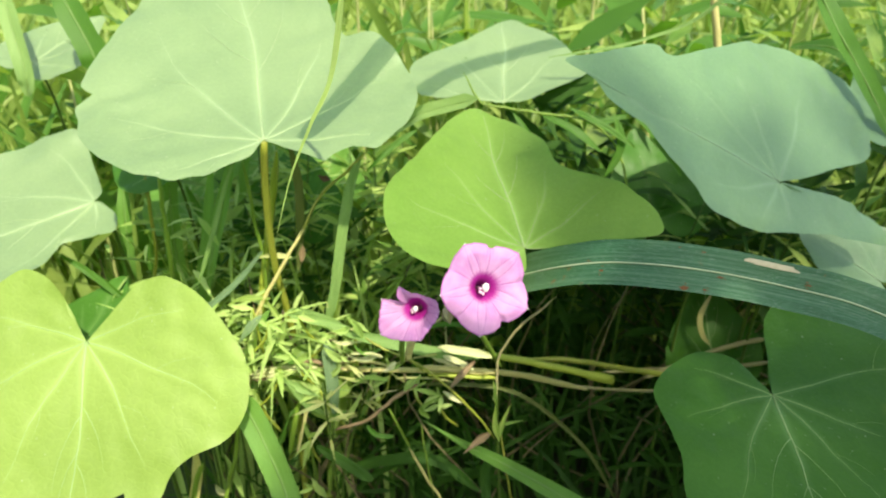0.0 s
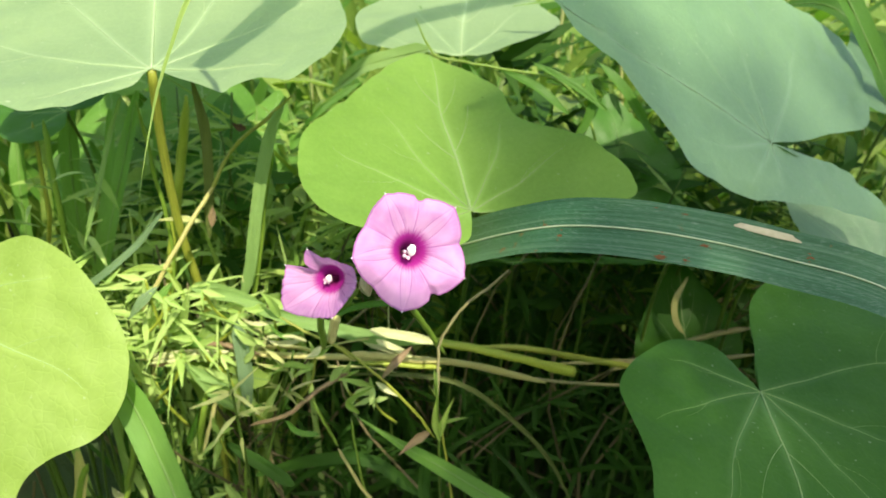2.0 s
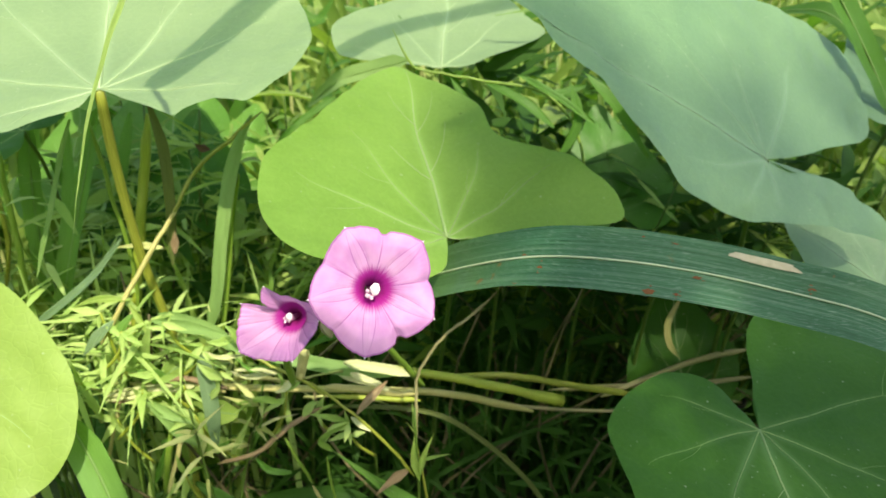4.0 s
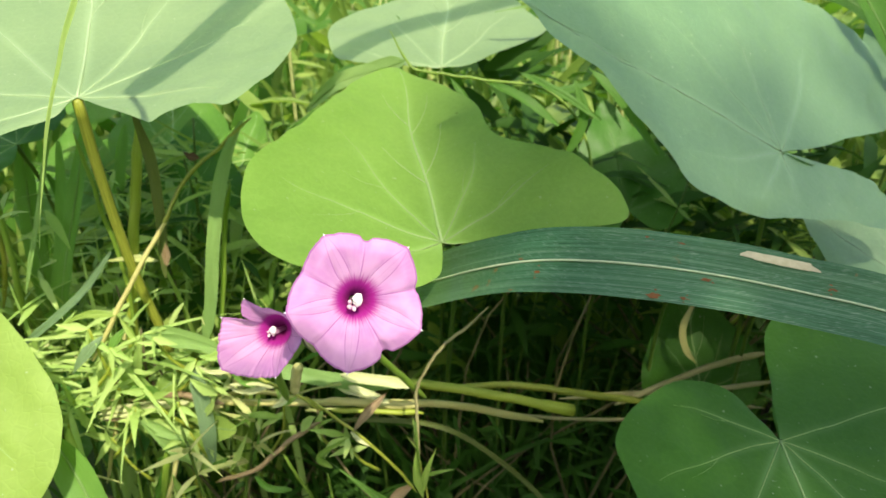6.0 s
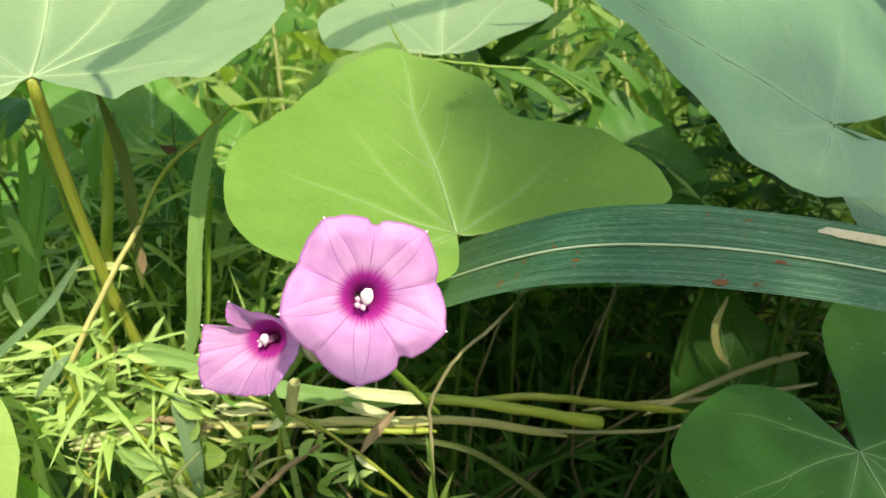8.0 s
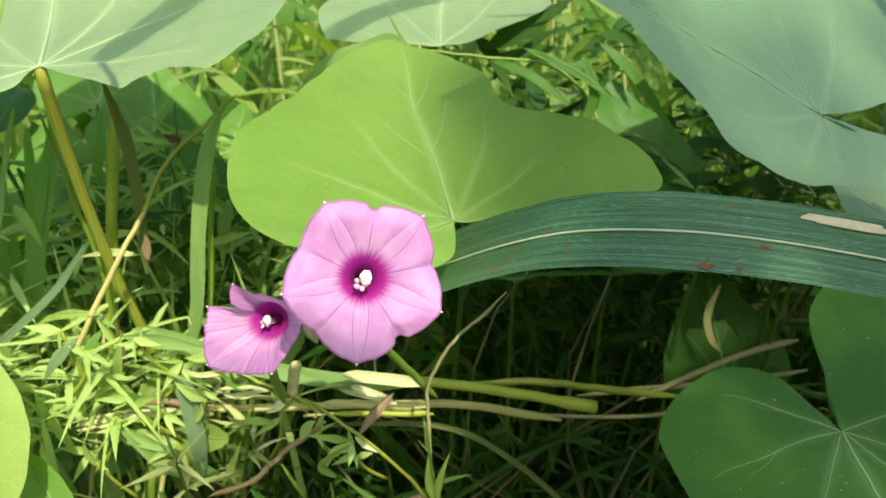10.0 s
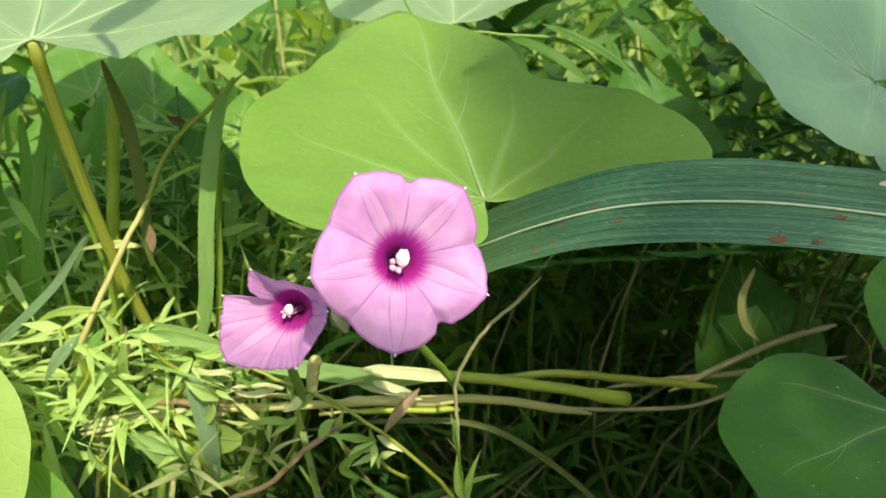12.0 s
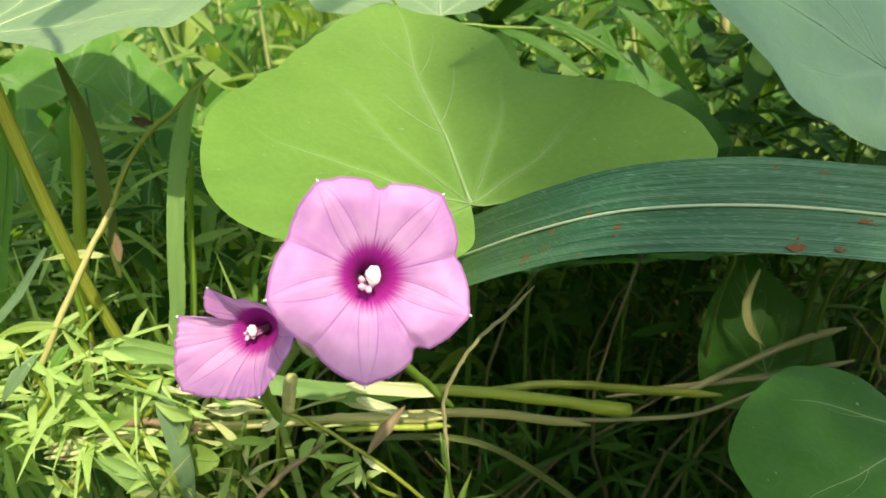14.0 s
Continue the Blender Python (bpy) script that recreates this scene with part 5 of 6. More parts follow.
# ---- small leafy weeds ----
def lance(length, width, way, up, droop=0.3, folds=0.3, steps=7):
    """One small pointed leaf from the origin, as points and faces."""
    way = np.asarray(way, dtype=float)
    way = way / np.linalg.norm(way)
    s = np.linspace(0, 1, steps)
    line = np.outer(s * length, way) + np.outer(-droop * length * s * s, (0, 0, 1))
    wide = width * np.where(s < 0.35, (0.1 + 0.9 * s / 0.35) ** 0.7, np.clip((1 - s) / 0.65, 0, 1) ** 0.9) + 0.0001
    return ribbon(line, wide, up, folds, 2)[:2]


def weed(place, height, spread, leaves, label, seed, lean=(0, 0), long=0.016, material="weed", name="weed", fat=(0.08, 0.15)):
    """A weed with a thin stem and whorls of small pointed leaves."""
    ob = thing(name, place, label, "plant", "weeds")
    rng = random.Random(seed)
    top = Vector((lean[0], lean[1], height))
    line = spline([(0, 0, 0), (lean[0] * 0.25 + rng.uniform(-.004, .004), lean[1] * 0.3, height * 0.5), tuple(top)], 16)
    vv, ff, uv = tube(line, np.linspace(0.0008, 0.0004, 16), 6)
    mesh_object("stem", vv, ff, MAT["stalk_dark"], ob, uv)
    for k in range(leaves):
        s = rng.uniform(0.8, 1.0)
        base = line[int(s * 15)]
        w = rng.uniform(0, 2 * math.pi)
        way = (math.cos(w) * spread, math.sin(w) * spread, rng.uniform(-0.2, 0.9))
        ln = long * rng.uniform(0.6, 1.25)
        vv, ff = lance(ln, ln * rng.uniform(*fat), way, (rng.uniform(-.6, .6), rng.uniform(-1, 0), 1), rng.uniform(-0.1, 0.5))
        mesh_object("leaf", [base + x for x in vv], ff, MAT[material], ob)
    return ob


def sprig(place, seed):
    """A bent shoot of the weed that ends in a star of broad pointed bracts."""
    rng = random.Random(seed)
    ob = thing("weed_sprig", place, "pale green weed shoot with a star of pointed bracts", "plant", "weed sprigs")
    foot = (rng.uniform(-0.014, 0.014), rng.uniform(0.004, 0.012), -rng.uniform(0.014, 0.03))
    line = spline([(0, 0, 0), (foot[0] * 0.3, foot[1] * 0.4, foot[2] * 0.5), foot], 9)
    vv, ff, uv = tube(line, np.linspace(0.0004, 0.0006, 9), 6)
    mesh_object("stem", vv, ff, MAT["stalk_lime"], ob, uv)
    begin = rng.uniform(0, 6.3)
    for k in range(rng.randint(3, 5)):
        w = begin + k * rng.uniform(1.0, 1.6)
        ln = rng.uniform(0.005, 0.0095)
        vv, ff = lance(ln, ln * rng.uniform(0.18, 0.32), (math.cos(w), rng.uniform(-0.7, 0.1), math.sin(w)), (rng.uniform(-.5, .5), -1, rng.uniform(0.2, 1)), rng.uniform(-0.15, 0.3), 0.55, 9)
        mesh_object("bract", [line[min(2, k // 2)] + p for p in vv], ff, MAT["weed_pale"], ob)


for k, place in enumerate(((-0.002, 0.216, 0.131), (-0.012, 0.217, 0.137), (-0.083, 0.214, 0.150), (-0.088, 0.216, 0.140), (-0.035, 0.220, 0.166), (-0.042, 0.220, 0.150), (-0.058, 0.210, 0.156), (-0.071, 0.211, 0.177), (-0.055, 0.210, 0.117), (-0.058, 0.217, 0.083), (-0.076, 0.216, 0.134), (-0.065, 0.209, 0.172), (-0.045, 0.216, 0.163), (-0.064, 0.212, 0.149), (-0.052, 0.214, 0.149), (-0.021, 0.217, 0.145), (-0.055, 0.214, 0.172), (-0.049, 0.211, 0.140))):
    sprig(place, 500 + k)

rng = random.Random(11)
for k in range(9):
    x, y = rng.uniform(-0.12, -0.06), rng.uniform(0.226, 0.262)
    weed((x, y, 0.0), rng.uniform(0.138, 0.162), 1.0, 14, "bright green weed with small pointed leaves", 100 + k, (rng.uniform(-.02, .02), rng.uniform(-.02, .01)), 0.012, "weed_pale", fat=(0.1, 0.22))
for k in range(12):
    x, y = rng.uniform(-0.09, 0.06), rng.uniform(0.28, 0.36)
    weed((x, y, 0.0), rng.uniform(0.15, 0.22), 1.0, 16, "leafy weed behind the vine", 200 + k, (rng.uniform(-.03, .03), rng.uniform(-.02, .02)), 0.02)
for k in range(16):
    x, y = rng.uniform(0.05, 0.26), rng.uniform(0.29, 0.40)
    weed((x, y, 0.0), rng.uniform(0.13, 0.21), 1.0, 14, "leafy weed in the shade behind the vine", 240 + k, (rng.uniform(-.03, .03), rng.uniform(-.02, .02)), 0.024)
for k in range(3):
    x, y = rng.uniform(-0.105, -0.03), rng.uniform(0.212, 0.25)
    weed((x, y, 0.0), rng.uniform(0.135, 0.165), 0.7, 12, "pale grass head with straw-coloured pointed husks", 320 + k, (rng.uniform(-.02, .03), rng.uniform(-.02, .0)), 0.013, "husk", "oat_grass", (0.09, 0.15))
weed((0.024, 0.196, 0.0), 0.150, 0.4, 4, "upright grass shoot with narrow pale bracts", 300, (-0.004, 0.006), 0.010)


# ---- ground and meadow ----
def ground():
    xs = np.concatenate([-np.geomspace(400, 0.6, 18), np.linspace(-0.5, 0.5, 40), np.geomspace(0.6, 400, 18)])
    ys = xs + 0.3
    verts = [(x, y, 0.012 * noise.noise(Vector((x * 7, y * 7, 0))) + 0.006 * noise.noise(Vector((x * 30, y * 30, 2))) - 0.008) for y in ys for x in xs]
    m = len(xs)
    faces = [(j * m + i, j * m + i + 1, (j + 1) * m + i + 1, (j + 1) * m + i) for j in range(m - 1) for i in range(m - 1)]
    ob = mesh_object("ground", verts, faces, MAT["soil"])
    tagged(ob, "dark soil under a tangled meadow", "ground", "", "structure")


ground()


def blades(heap, rng, count, xr, yr, hr, wr, lean=0.5, clear=None):
    for _ in range(count):
        x, y = rng.uniform(*xr), rng.uniform(*yr)
        if clear and clear(x, y):
            continue
        h, w = rng.uniform(*hr), rng.uniform(*wr)
        a = rng.uniform(0, 2 * math.pi)
        far = rng.uniform(0.1, lean) * h
        s = np.linspace(0, 1, 7)
        line = np.stack([x + math.cos(a) * far * s ** 2, y + math.sin(a) * far * s ** 2, h * (s - 0.25 * lean * s ** 3)], 1)
        vv, ff, _ = ribbon(line, w * (1 - s ** 2.5) + 0.0003, (rng.uniform(-1, 1), -1, 0.5), 0.3, 2)
        heap.add(vv, ff)


def leaflets(heap, rng, count, xr, yr, zr, lr, fat=(0.18, 0.34), clear=None):
    for _ in range(count):
        x, y, z = rng.uniform(*xr), rng.uniform(*yr), rng.uniform(*zr)
        if clear and clear(x, y):
            continue
        w = rng.uniform(0, 2 * math.pi)
        ln = rng.uniform(*lr)
        vv, ff = lance(ln, ln * rng.uniform(*fat), (math.cos(w), math.sin(w), rng.uniform(-0.5, 0.8)), (rng.uniform(-.7, .7), rng.uniform(-1, .2), 1), rng.uniform(-0.1, 0.5), 0.3, 5)
        heap.add([np.array((x, y, z)) + p for p in vv], ff)


def around(x, y):
    """The hollow of the vine, the path before it and the view into it stay free of tall grass."""
    return (-0.2 < x < 0.2 and -0.2 < y < 0.30) or (y < 0.36 and abs(x) < 0.12 + 0.75 * max(0.0, y - 0.02) and y > 0)


rng = random.Random(21)
near = Heap()
blades(near, rng, 200, (-0.35, 0.4), (0.36, 0.55), (0.14, 0.28), (0.003, 0.010))
tagged(mesh_object("meadow_grass", near.v, near.f, MAT["meadow"]), "sunlit yellow-green grass behind the vine", "grass", "", "stuff")
mid = Heap()
blades(mid, rng, 700, (-0.9, 1.0), (0.45, 1.3), (0.14, 0.36), (0.006, 0.018))
blades(mid, rng, 7000, (-2.0, 2.0), (-1.6, 1.8), (0.10, 0.26), (0.005, 0.014), 0.8, around)
tagged(mesh_object("meadow_grass", mid.v, mid.f, MAT["meadow"]), "sunlit grass further off in the meadow", "grass", "", "stuff")
far = Heap()
blades(far, rng, 2600, (-4, 4), (1.2, 5), (0.2, 0.6), (0.006, 0.02))
blades(far, rng, 13000, (-5.5, 5.5), (-5.5, 5.5), (0.15, 0.4), (0.012, 0.03), 0.9, lambda x, y: abs(x) < 1.8 and abs(y) < 1.6)
tagged(mesh_object("meadow_grass", far.v, far.f, MAT["meadow"]), "tall distant meadow grass", "grass", "", "stuff")
# growth outside the view, added to keep the sun off the hollow
beside = Heap()
blades(beside, rng, 260, (0.20, 0.42), (0.06, 0.34), (0.13, 0.22), (0.006, 0.016), 0.7, lambda x, y: x < 0.13 + 0.4 * y)
leaflets(beside, rng, 260, (0.20, 0.40), (0.08, 0.34), (0.06, 0.2), (0.03, 0.06), (0.3, 0.5), lambda x, y: x < 0.13 + 0.4 * y)
tagged(mesh_object("meadow_grass", beside.v, beside.f, MAT["weed"]), "unseen thick leafy growth added beside the vine for its shade", "grass", "", "stuff")
leafy = Heap()
leaflets(leafy, rng, 520, (-0.4, 0.45), (0.36, 0.7), (0.05, 0.25), (0.025, 0.06))
leaflets(leafy, rng, 900, (-0.8, 0.9), (0.6, 1.4), (0.05, 0.28), (0.03, 0.09))
tagged(mesh_object("meadow_weeds", leafy.v, leafy.f, MAT["weed"]), "mixed small-leaved weeds between the grass", "plants", "", "stuff")
stems = Heap()
for _ in range(80):
    x, y = rng.uniform(-0.7, 0.75), rng.uniform(0.4, 0.95)
    h, a, far_ = rng.uniform(0.2, 0.42), rng.uniform(0, 6.3), rng.uniform(0.0, 0.08)
    line = np.array([(x + math.cos(a) * far_ * s, y + math.sin(a) * far_ * s, h * s) for s in np.linspace(0, 1, 6)])
    vv, ff, _ = tube(line, np.linspace(0.0018, 0.0008, 6) * rng.uniform(0.6, 1.5), 5)
    stems.add(vv, ff)
tagged(mesh_object("dry_grass", stems.v, stems.f, MAT["husk"]), "pale upright straw stems in the sunlit meadow", "grass", "", "stuff")
# dark pieces added where the meadow has shadowed gaps
shadows = Heap()
blades(shadows, rng, 300, (-0.5, 0.55), (0.42, 0.8), (0.16, 0.3), (0.006, 0.016), 0.5)
leaflets(shadows, rng, 300, (-0.4, 0.45), (0.42, 0.7), (0.1, 0.27), (0.03, 0.07), (0.2, 0.4))
tagged(mesh_object("meadow_grass", shadows.v, shadows.f, MAT["blade_green"]), "dark grass blades standing for shadowed gaps in the meadow", "grass", "", "stuff")
dead = Heap()
for _ in range(75):
    x, y = rng.uniform(-0.13, 0.22), rng.uniform(0.23, 0.36)
    h, a, far_ = rng.uniform(0.06, 0.17), rng.uniform(0, 6.3), rng.uniform(0.0, 0.1)
    line = np.array([(x + math.cos(a) * far_ * s * s + 0.02 * math.sin(4 * s + x * 90), y + math.sin(a) * far_ * s * 0.6, h * s) for s in np.linspace(0, 1, 7)])
    vv, ff, _ = tube(line, np.linspace(0.0009, 0.0004, 7), 5)
    dead.add(vv, ff)
tagged(mesh_object("dry_grass", dead.v, dead.f, MAT["thatch"]), "thin dead grass stems in the shade under the vine", "grass", "", "stuff")
litter = Heap()
for _ in range(14):
    p = np.array((rng.uniform(-0.12, 0.02), rng.uniform(0.212, 0.265), rng.uniform(0.11, 0.158)))
    w, tilt, ln = rng.uniform(0, 6.3), rng.uniform(-0.6, 0.8), rng.uniform(0.015, 0.055)
    way = np.array((math.cos(w), 0.5 * math.sin(w), tilt))
    bow = np.array((rng.uniform(-.2, .2), 0, rng.uniform(-.3, .3)))
    line = np.array([p + ln * (way * s + bow * s * s) for s in np.linspace(0, 1, 6)])
    vv, ff, _ = tube(line, np.linspace(0.00055, 0.0002, 6), 4)
    litter.add(vv, ff)
tagged(mesh_object("straw_litter", litter.v, litter.f, MAT["husk"]), "loose pale straw tangled in the weeds", "straw", "", "stuff")
# filler for the hollow; its dark colour stands for the shade there
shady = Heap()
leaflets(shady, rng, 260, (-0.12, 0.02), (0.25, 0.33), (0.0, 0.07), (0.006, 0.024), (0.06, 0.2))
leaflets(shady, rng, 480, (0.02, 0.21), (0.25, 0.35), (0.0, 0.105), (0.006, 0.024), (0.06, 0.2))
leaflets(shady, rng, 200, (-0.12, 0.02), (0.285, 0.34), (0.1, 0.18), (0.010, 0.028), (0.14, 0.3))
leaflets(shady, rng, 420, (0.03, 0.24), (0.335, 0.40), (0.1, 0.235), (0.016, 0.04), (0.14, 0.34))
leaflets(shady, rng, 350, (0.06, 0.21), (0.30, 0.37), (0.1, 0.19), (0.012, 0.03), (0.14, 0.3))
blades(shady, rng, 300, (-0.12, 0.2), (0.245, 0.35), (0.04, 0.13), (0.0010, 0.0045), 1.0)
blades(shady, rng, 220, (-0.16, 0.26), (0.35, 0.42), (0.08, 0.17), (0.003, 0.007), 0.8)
sprigs = Heap()
leaflets(sprigs, rng, 300, (-0.14, -0.02), (0.27, 0.36), (0.11, 0.2), (0.008, 0.026), (0.1, 0.3))
blades(sprigs, rng, 45, (-0.14, -0.05), (0.265, 0.34), (0.14, 0.21), (0.0015, 0.004), 0.4)
knot = thing("weed_tangle", (-0.07, 0.227, 0.0), "sunlit tangle of pale pointed weed leaves below the flowers", "weeds")
for k in range(92):
    if k < 36:
        p, ln, fat = (rng.uniform(-0.112, -0.056), rng.uniform(0.216, 0.238), rng.uniform(0.133, 0.165)), rng.uniform(0.010, 0.022), rng.uniform(0.08, 0.2)
    else:
        p, ln, fat = (rng.uniform(-0.112, -0.056), rng.uniform(0.216, 0.238), rng.uniform(0.133, 0.165)), rng.uniform(0.018, 0.045), rng.uniform(0.03, 0.07)
    w = rng.uniform(0, 2 * math.pi)
    vv, ff = lance(ln, ln * fat, (math.cos(w), math.sin(w), rng.uniform(-0.5, 0.8)), (rng.uniform(-.7, .7), rng.uniform(-1, .2), 1), rng.uniform(-0.1, 0.5))
    at_leaf = np.array(p) - np.array((-0.07, 0.227, 0.0))
    mesh_object("leaf", [at_leaf + v for v in vv], ff, MAT["weed_pale"], knot)
pale = Heap()
leaflets(pale, rng, 170, (-0.15, -0.05), (0.245, 0.33), (0.125, 0.195), (0.008, 0.024), (0.08, 0.22))
blades(pale, rng, 26, (-0.15, -0.03), (0.25, 0.32), (0.15, 0.21), (0.0014, 0.0035), 0.3)
tagged(mesh_object("undergrowth", pale.v, pale.f, MAT["weed_pale"]), "pale yellow-green sprigs in the sun among the stalks", "plants", "", "stuff")
tagged(mesh_object("undergrowth", sprigs.v, sprigs.f, MAT["weed"]), "light green sprigs among the grass stalks", "plants", "", "stuff")
tagged(mesh_object("undergrowth", shady.v, shady.f, MAT["undergrowth"]), "small-leaved undergrowth coloured dark for the shade of the vine", "plants", "", "stuff")


# ---- more vine leaves behind and beside ----
def plain_heart(length, wide):
    half = [(-0.08, 0.05), (-0.2, 0.2), (-0.17, 0.42), (0.02, 0.54), (0.25, 0.52), (0.5, 0.38), (0.75, 0.2)]
    return [(a * length, -b * wide) for a, b in half] + [(length, 0)] + [(a * length, b * wide) for a, b in half[::-1]]


heart_leaf("vine_leaf", (-0.124, 0.285, 0.21), (0.1, 0.5), 150, plain_heart(40, 42), MAT["leaf_shade"], "vine leaf coloured dark for the shade under a larger leaf", fold=0.1, wave=0.002, petiole=[(-0.124, 0.297, 0.18), (-0.12, 0.305, 0.084), (-0.12, 0.305, -0.005)], thick_stalk=0.5, seed=20, veins=3)
heart_leaf("vine_leaf", (0.182, 0.24, 0.173), (-0.2, 0.9), 155, plain_heart(42, 44), MAT["leaf_half_shade"], "pale green vine leaf behind the wide grass blade", fold=0.1, wave=0.002, petiole=[(0.182, 0.25, 0.143), (0.192, 0.26, 0.08), (0.192, 0.26, -0.005)], thick_stalk=0.5, seed=22, veins=3)
heart_leaf("vine_leaf", (0.129, 0.258, 0.118), (-0.1, 1.6), 100, plain_heart(44, 44), MAT["leaf_shade"], "vine leaf coloured dark for the shade of a grass blade", fold=0.1, wave=0.002, petiole=[(0.129, 0.274, 0.095), (0.133, 0.282, 0.05), (0.133, 0.282, -0.005)], thick_stalk=0.5, seed=23, veins=3)
heart_leaf("vine_leaf", (0.206, 0.285, 0.224), (-0.1, 0.6), 100, plain_heart(44, 46), MAT["leaf_half_shade"], "grey-green vine leaf beside a larger one", fold=0.1, wave=0.002, petiole=[(0.206, 0.297, 0.194), (0.206, 0.305, 0.09), (0.206, 0.305, -0.005)], thick_stalk=0.5, seed=26, veins=3)
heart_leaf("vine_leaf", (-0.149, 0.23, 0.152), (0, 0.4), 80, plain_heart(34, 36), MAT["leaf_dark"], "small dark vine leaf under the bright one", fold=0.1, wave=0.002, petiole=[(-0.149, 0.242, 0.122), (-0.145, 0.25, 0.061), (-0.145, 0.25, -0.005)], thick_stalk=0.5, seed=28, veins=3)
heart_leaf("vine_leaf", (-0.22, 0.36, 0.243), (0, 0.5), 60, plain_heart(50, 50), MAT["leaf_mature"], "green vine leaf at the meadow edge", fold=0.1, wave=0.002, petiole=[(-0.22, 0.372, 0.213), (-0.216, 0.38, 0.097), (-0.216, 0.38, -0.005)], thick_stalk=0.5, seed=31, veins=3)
# two leaves in leaf_dark, whose low colour stands for deep shade here
heart_leaf("vine_leaf", (0.109, 0.31, 0.172), (0.1, 1.2), 100, plain_heart(52, 48), MAT["leaf_dark"], "vine leaf coloured dark for the deep shade", fold=0.1, wave=0.002, petiole=[(0.109, 0.322, 0.142), (0.109, 0.33, 0.069), (0.109, 0.33, -0.005)], thick_stalk=0.5, seed=50, veins=3)
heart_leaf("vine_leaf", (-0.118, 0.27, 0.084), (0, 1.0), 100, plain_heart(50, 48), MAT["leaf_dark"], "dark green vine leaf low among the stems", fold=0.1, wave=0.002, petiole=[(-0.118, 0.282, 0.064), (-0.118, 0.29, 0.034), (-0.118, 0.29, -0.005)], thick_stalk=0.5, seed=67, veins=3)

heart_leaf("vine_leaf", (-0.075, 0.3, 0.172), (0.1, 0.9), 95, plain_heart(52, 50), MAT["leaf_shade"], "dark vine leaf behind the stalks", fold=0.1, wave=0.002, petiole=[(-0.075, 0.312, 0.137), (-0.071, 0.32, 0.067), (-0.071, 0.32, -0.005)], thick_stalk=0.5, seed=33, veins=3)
for k, (x, y, z) in enumerate(((-0.093, 0.345, 0.19), (-0.07, 0.35, 0.165), (-0.14, 0.335, 0.165), (-0.12, 0.36, 0.205))):
    heart_leaf("vine_leaf", (x, y, z), (0.15 * (k % 3 - 1), 0.9), 100 - 20 * (k % 2), plain_heart(46 + 4 * (k % 3), 48), MAT["leaf_mid"], "green vine leaf behind the stalks", fold=0.12, wave=0.003, petiole=[(x, y + 0.012, z - 0.035), (x, y + 0.02, 0.06), (x, y + 0.02, -0.005)], thick_stalk=0.5, seed=90 + k, veins=3)
# leaves added edge-on behind the blade; their shadow darkens the hollow
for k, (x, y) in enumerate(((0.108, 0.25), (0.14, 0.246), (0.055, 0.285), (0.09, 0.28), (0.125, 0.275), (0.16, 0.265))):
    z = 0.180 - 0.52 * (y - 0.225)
    heart_leaf("vine_leaf", (x, y, z), (0.0, -0.45), 90 + 12 * (k % 3 - 1), plain_heart(44, 50), MAT["leaf_shade"], "hidden vine leaf added under the grass blade to shade the hollow", fold=0.05, wave=0.002, petiole=[(x, y + 0.008, z - 0.03), (x, y + 0.012, 0.05), (x, y + 0.012, -0.005)], thick_stalk=0.5, seed=80 + k, veins=3)

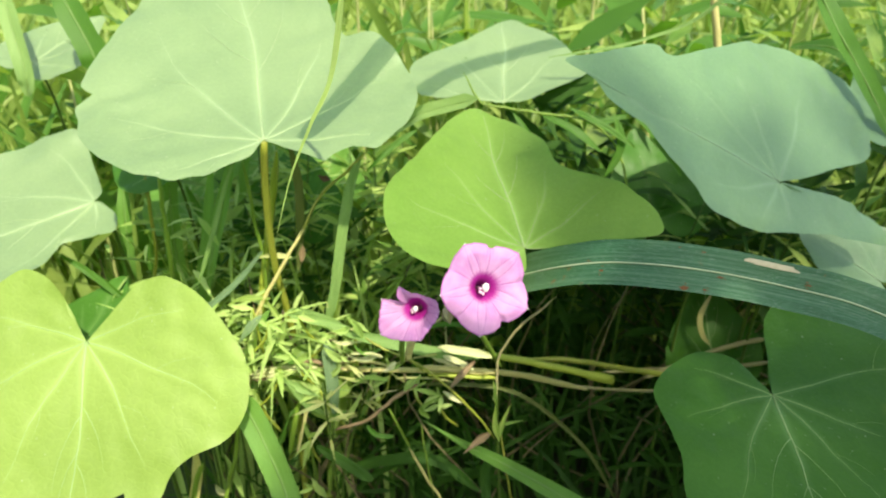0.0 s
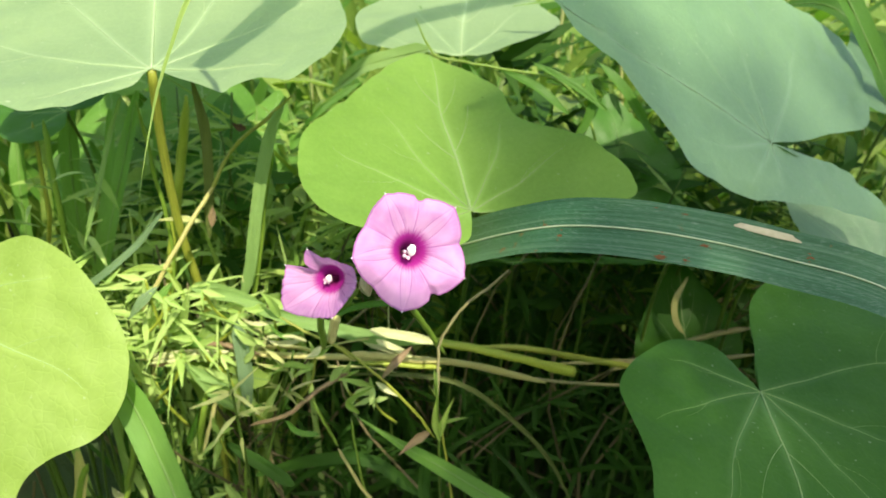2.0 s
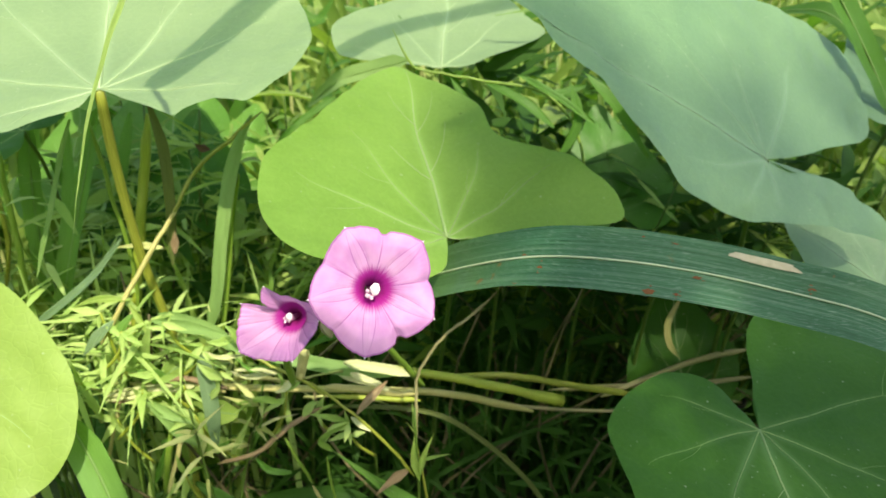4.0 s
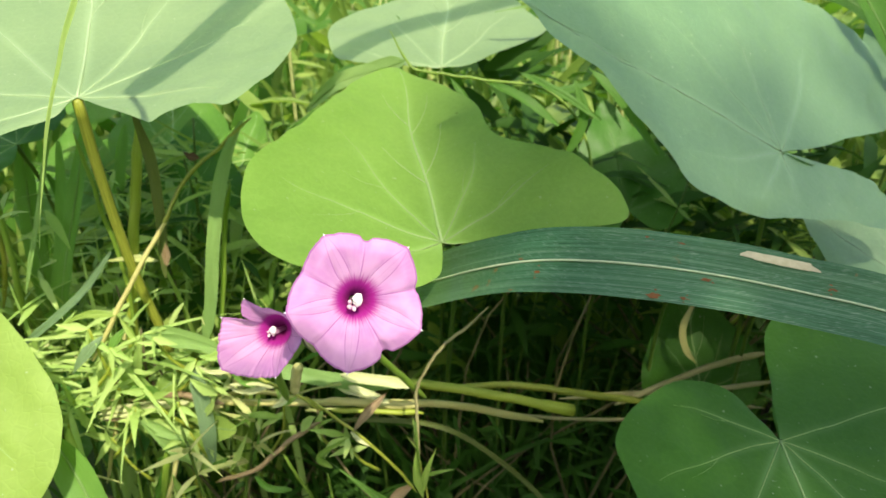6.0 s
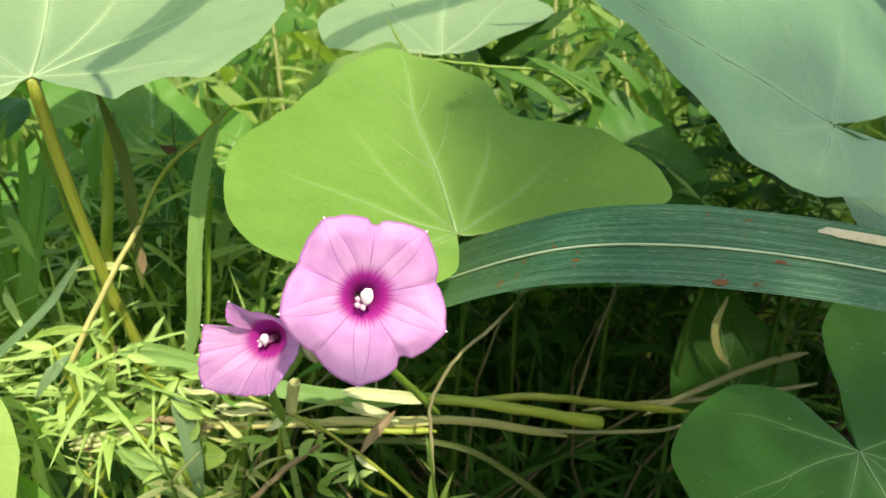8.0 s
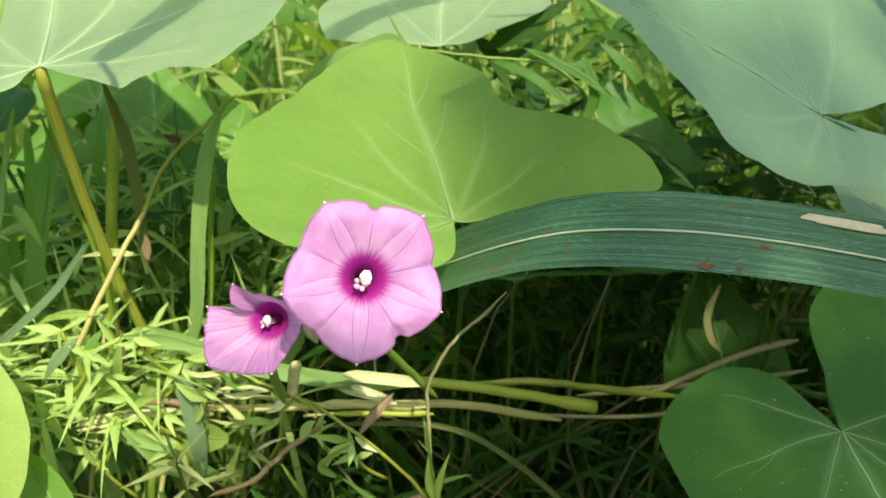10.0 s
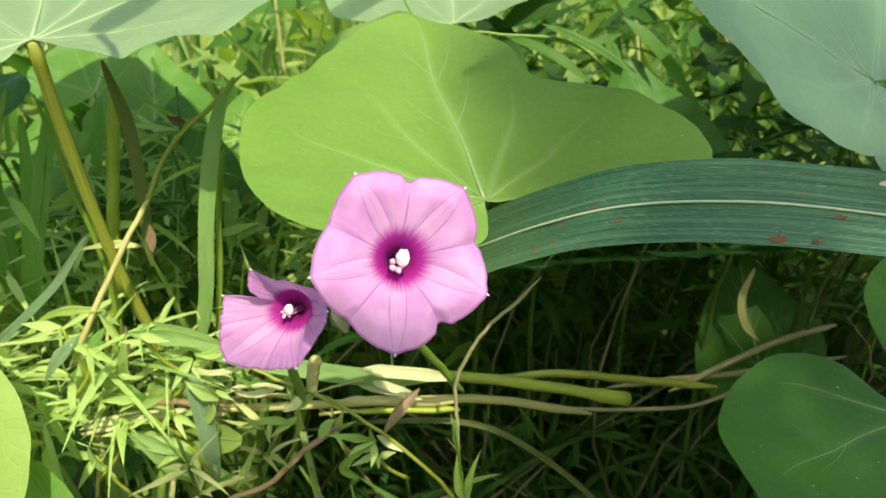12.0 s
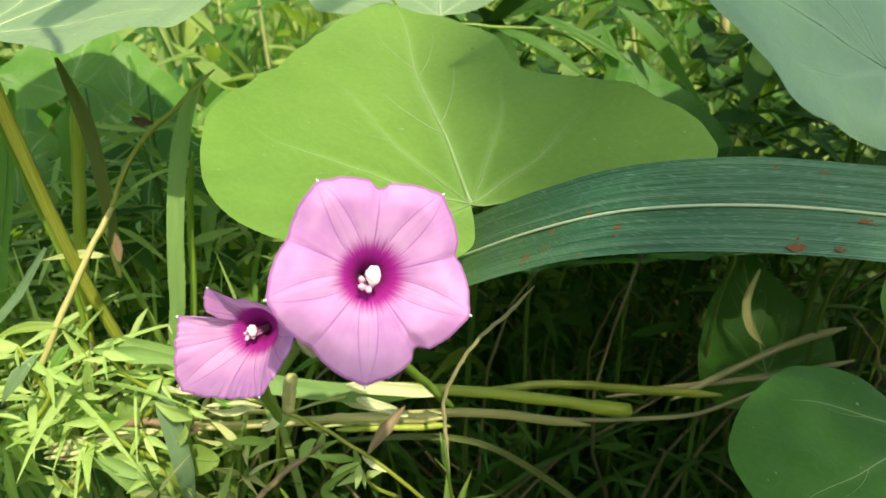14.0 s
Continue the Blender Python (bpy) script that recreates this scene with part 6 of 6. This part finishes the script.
# ---- loose unseen shrub, added so that its thin shade falls on the vine ----
def shrub(place, label, seed):
    ob = thing("shrub", place, label, "shrub")
    rng = random.Random(seed)
    heap, wood = Heap(), Heap()
    line = spline([(0, 0, 0), (0.01, 0.0, 0.4), (-0.01, 0.0, 0.8), (0, 0, 1.05)], 24)
    vv, ff, _ = tube(line, np.linspace(0.006, 0.002, 24), 8)
    wood.add(vv, ff)
    for k in range(9):
        start = line[11 + k]
        w = rng.uniform(-0.4, 0.4) + (math.pi if k % 2 else 0)
        end = start + np.array((math.cos(w) * 0.2, math.sin(w) * 0.06, rng.uniform(0.0, 0.12)))
        vv, ff, _ = tube(spline([start, (start + end) / 2 + np.array((0, 0, 0.02)), end], 8), np.linspace(0.002, 0.0008, 8), 6)
        wood.add(vv, ff)
    mesh_object("trunk", wood.v, wood.f, MAT["dry_brown"], ob)
    for k in range(2600):
        x, z = rng.uniform(-0.065, 0.42), rng.uniform(-0.10, 0.19)
        small = x < 0.07 or z > 0.13
        if (x < 0.038 and z > 0.108) or z > 0.180:
            continue
        if 0.045 < x < 0.105 and 0.06 < z < 0.135 and rng.random() < 0.72:
            continue
        x, z = x + 1.15 * SUN.x, z + 1.15 * SUN.z
        rel = np.array((x, 0.2 + 1.15 * SUN.y + rng.uniform(-0.03, 0.03), z)) - np.array(place)
        w = rng.uniform(0, 2 * math.pi)
        ln = rng.uniform(0.014, 0.02) if small else rng.uniform(0.028, 0.042)
        vv, ff = lance(ln, ln * rng.uniform(0.5, 0.65), (math.cos(w), 0.3, math.sin(w)), SUN + Vector((rng.uniform(-.4, .4), rng.uniform(-.4, .4), 0)), 0.1, 0.2, 6)
        heap.add([rel + p for p in vv], ff)
    for k in range(420):
        x, z = rng.uniform(-0.06, 0.06), rng.uniform(0.0, 0.185)
        if x < 0.038 and z > 0.108:
            continue
        rel = np.array((x + 1.15 * SUN.x, 0.2 + 1.15 * SUN.y + rng.uniform(-0.03, 0.03), z + 1.15 * SUN.z)) - np.array(place)
        w = rng.uniform(0, 2 * math.pi)
        vv, ff = lance(0.018, 0.011, (math.cos(w), 0.3, math.sin(w)), SUN + Vector((rng.uniform(-.4, .4), rng.uniform(-.4, .4), 0)), 0.1, 0.2, 6)
        heap.add([rel + p for p in vv], ff)
    tagged(mesh_object("foliage", heap.v, heap.f, MAT["leaf_dark"], ob), kind="stuff")


shrub((0.48, -0.47, 0.0), "unseen loose green shrub added to shade the vine", 31)


# ---- unseen young tree, added so that its crown half shades the vine's shaded side ----
def shade_tree(place, label, seed, away=2.6):
    ob = thing("tree", place, label, "tree")
    rng = random.Random(seed)
    base = np.array(place)

    def up_sun(x, z):
        """The spot in the crown whose shadow falls on (x, 0.2, z)."""
        return np.array((x, 0.2, z)) + (away + rng.uniform(-0.12, 0.12)) * np.array(SUN) - base

    def open_sky(x, z):
        left = 0.036 + 0.4 * max(0.0, min(z - 0.25, 0.04))
        gap = ((x - 0.108) / 0.05) ** 2 + ((z - 0.335 - 0.45 * (x - 0.108)) / 0.045) ** 2 < 1
        return x < left or gap or (x < 0.22 and z > 0.35)

    wood, heap = Heap(), Heap()
    line = spline([(0, 0, 0), (0.03, 0.02, 0.8), (-0.02, 0.0, 1.6), (0.02, 0.02, 2.6)], 30)
    vv, ff, _ = tube(line, np.linspace(0.035, 0.008, 30), 10)
    wood.add(vv, ff)
    for k in range(9):
        start = line[18 + k]
        end = up_sun(rng.uniform(0.2, 0.9), rng.uniform(0.1, 0.75))
        vv, ff, _ = tube(spline([start, (start + end) / 2 + np.array((0, 0, 0.06)), end], 10), np.linspace(0.009, 0.002, 10), 6)
        wood.add(vv, ff)
    mesh_object("trunk", wood.v, wood.f, MAT["dry_brown"], ob)
    for k in range(3600):
        if k < 1200:
            x, z, ln = rng.uniform(0.03, 0.42), rng.uniform(0.19, 0.42), rng.uniform(0.014, 0.022)
            if open_sky(x, z) or (x > 0.07 and rng.random() < 0.3):
                continue
        else:
            x, z, ln = rng.uniform(0.42, 1.15), rng.gauss(0.4, 0.22), rng.uniform(0.02, 0.045)
        w = rng.uniform(0, 2 * math.pi)
        vv, ff = lance(ln, ln * rng.uniform(0.5, 0.65), (math.cos(w), 0.3, math.sin(w)), SUN + Vector((rng.uniform(-.4, .4), rng.uniform(-.4, .4), 0)), 0.1, 0.2, 6)
        heap.add([up_sun(x, z) + p for p in vv], ff)
    for k in range(130):
        x, z = rng.uniform(0.046, 0.078), rng.uniform(0.2, 0.3)
        w = rng.uniform(0, 2 * math.pi)
        vv, ff = lance(0.016, 0.009, (math.cos(w), 0.3, math.sin(w)), SUN, 0.1, 0.2, 6)
        heap.add([up_sun(x, z) + p for p in vv], ff)
    tagged(mesh_object("foliage", heap.v, heap.f, MAT["leaf_dark"], ob), kind="stuff")


def hedge(xr, yr, tall, count, label, seed):
    """Dense unseen bushes added to dim the sky light, leaf by leaf, on a row of stems."""
    rng = random.Random(seed)
    ob = thing("hedge", ((xr[0] + xr[1]) / 2, (yr[0] + yr[1]) / 2, 0.0), label, "hedge")
    base = np.array(ob.location)
    leaves, wood = Heap(), Heap()
    for k in range(14):
        x, y = rng.uniform(*xr), rng.uniform(*yr)
        line = spline([(x, y, -0.01), (x + rng.uniform(-.1, .1), y, tall * 0.5), (x + rng.uniform(-.2, .2), y, tall * 0.9)], 10) - base
        vv, ff, _ = tube(line, np.linspace(0.012, 0.003, 10), 6)
        wood.add(vv, ff)
    mesh_object("trunk", wood.v, wood.f, MAT["dry_brown"], ob)
    for k in range(count):
        x, y = rng.uniform(*xr), rng.uniform(*yr)
        top = tall * (0.85 + 0.3 * noise.noise(Vector((x * 1.6, y, seed))))
        z, w, ln = top * rng.random() ** 0.8, rng.uniform(0, 2 * math.pi), rng.uniform(0.06, 0.12)
        vv, ff = lance(ln, ln * rng.uniform(0.4, 0.6), (math.cos(w), math.sin(w), rng.uniform(-0.6, 0.6)), (rng.uniform(-.6, .6), rng.uniform(0, 1), 0.7), 0.2, 0.2, 6)
        leaves.add([np.array((x, y, z)) - base + p for p in vv], ff)
    tagged(mesh_object("foliage", leaves.v, leaves.f, MAT["leaf_dark"], ob), kind="stuff")


hedge((-1.9, 1.9), (-1.75, -1.3), 0.72, 3600, "unseen dense dark green bushes added to dim the sky from behind", 41)
hedge((-1.9, -1.2), (-1.3, 0.3), 1.0, 2600, "unseen dense dark green bushes added to dim the sky from the side", 43)
shade_tree((1.0, -1.42, 0.0), "unseen young tree added so that its loose crown half shades the vine", 37)
grass_blade("arching_grass", "tall green grass blade arching over the leaves", 10, "blade_thin", (-0.018, 0.1365, 0.342), (-0.013, 0.144, 0.348), (0.021, 0.197, 0.379), (0.063, 0.235, 0.40), (0.125, 0.27, 0.385), (0.22, 0.30, 0.29), (0.28, 0.31, 0.0), facing=(0.22, -0.58, 0.78))
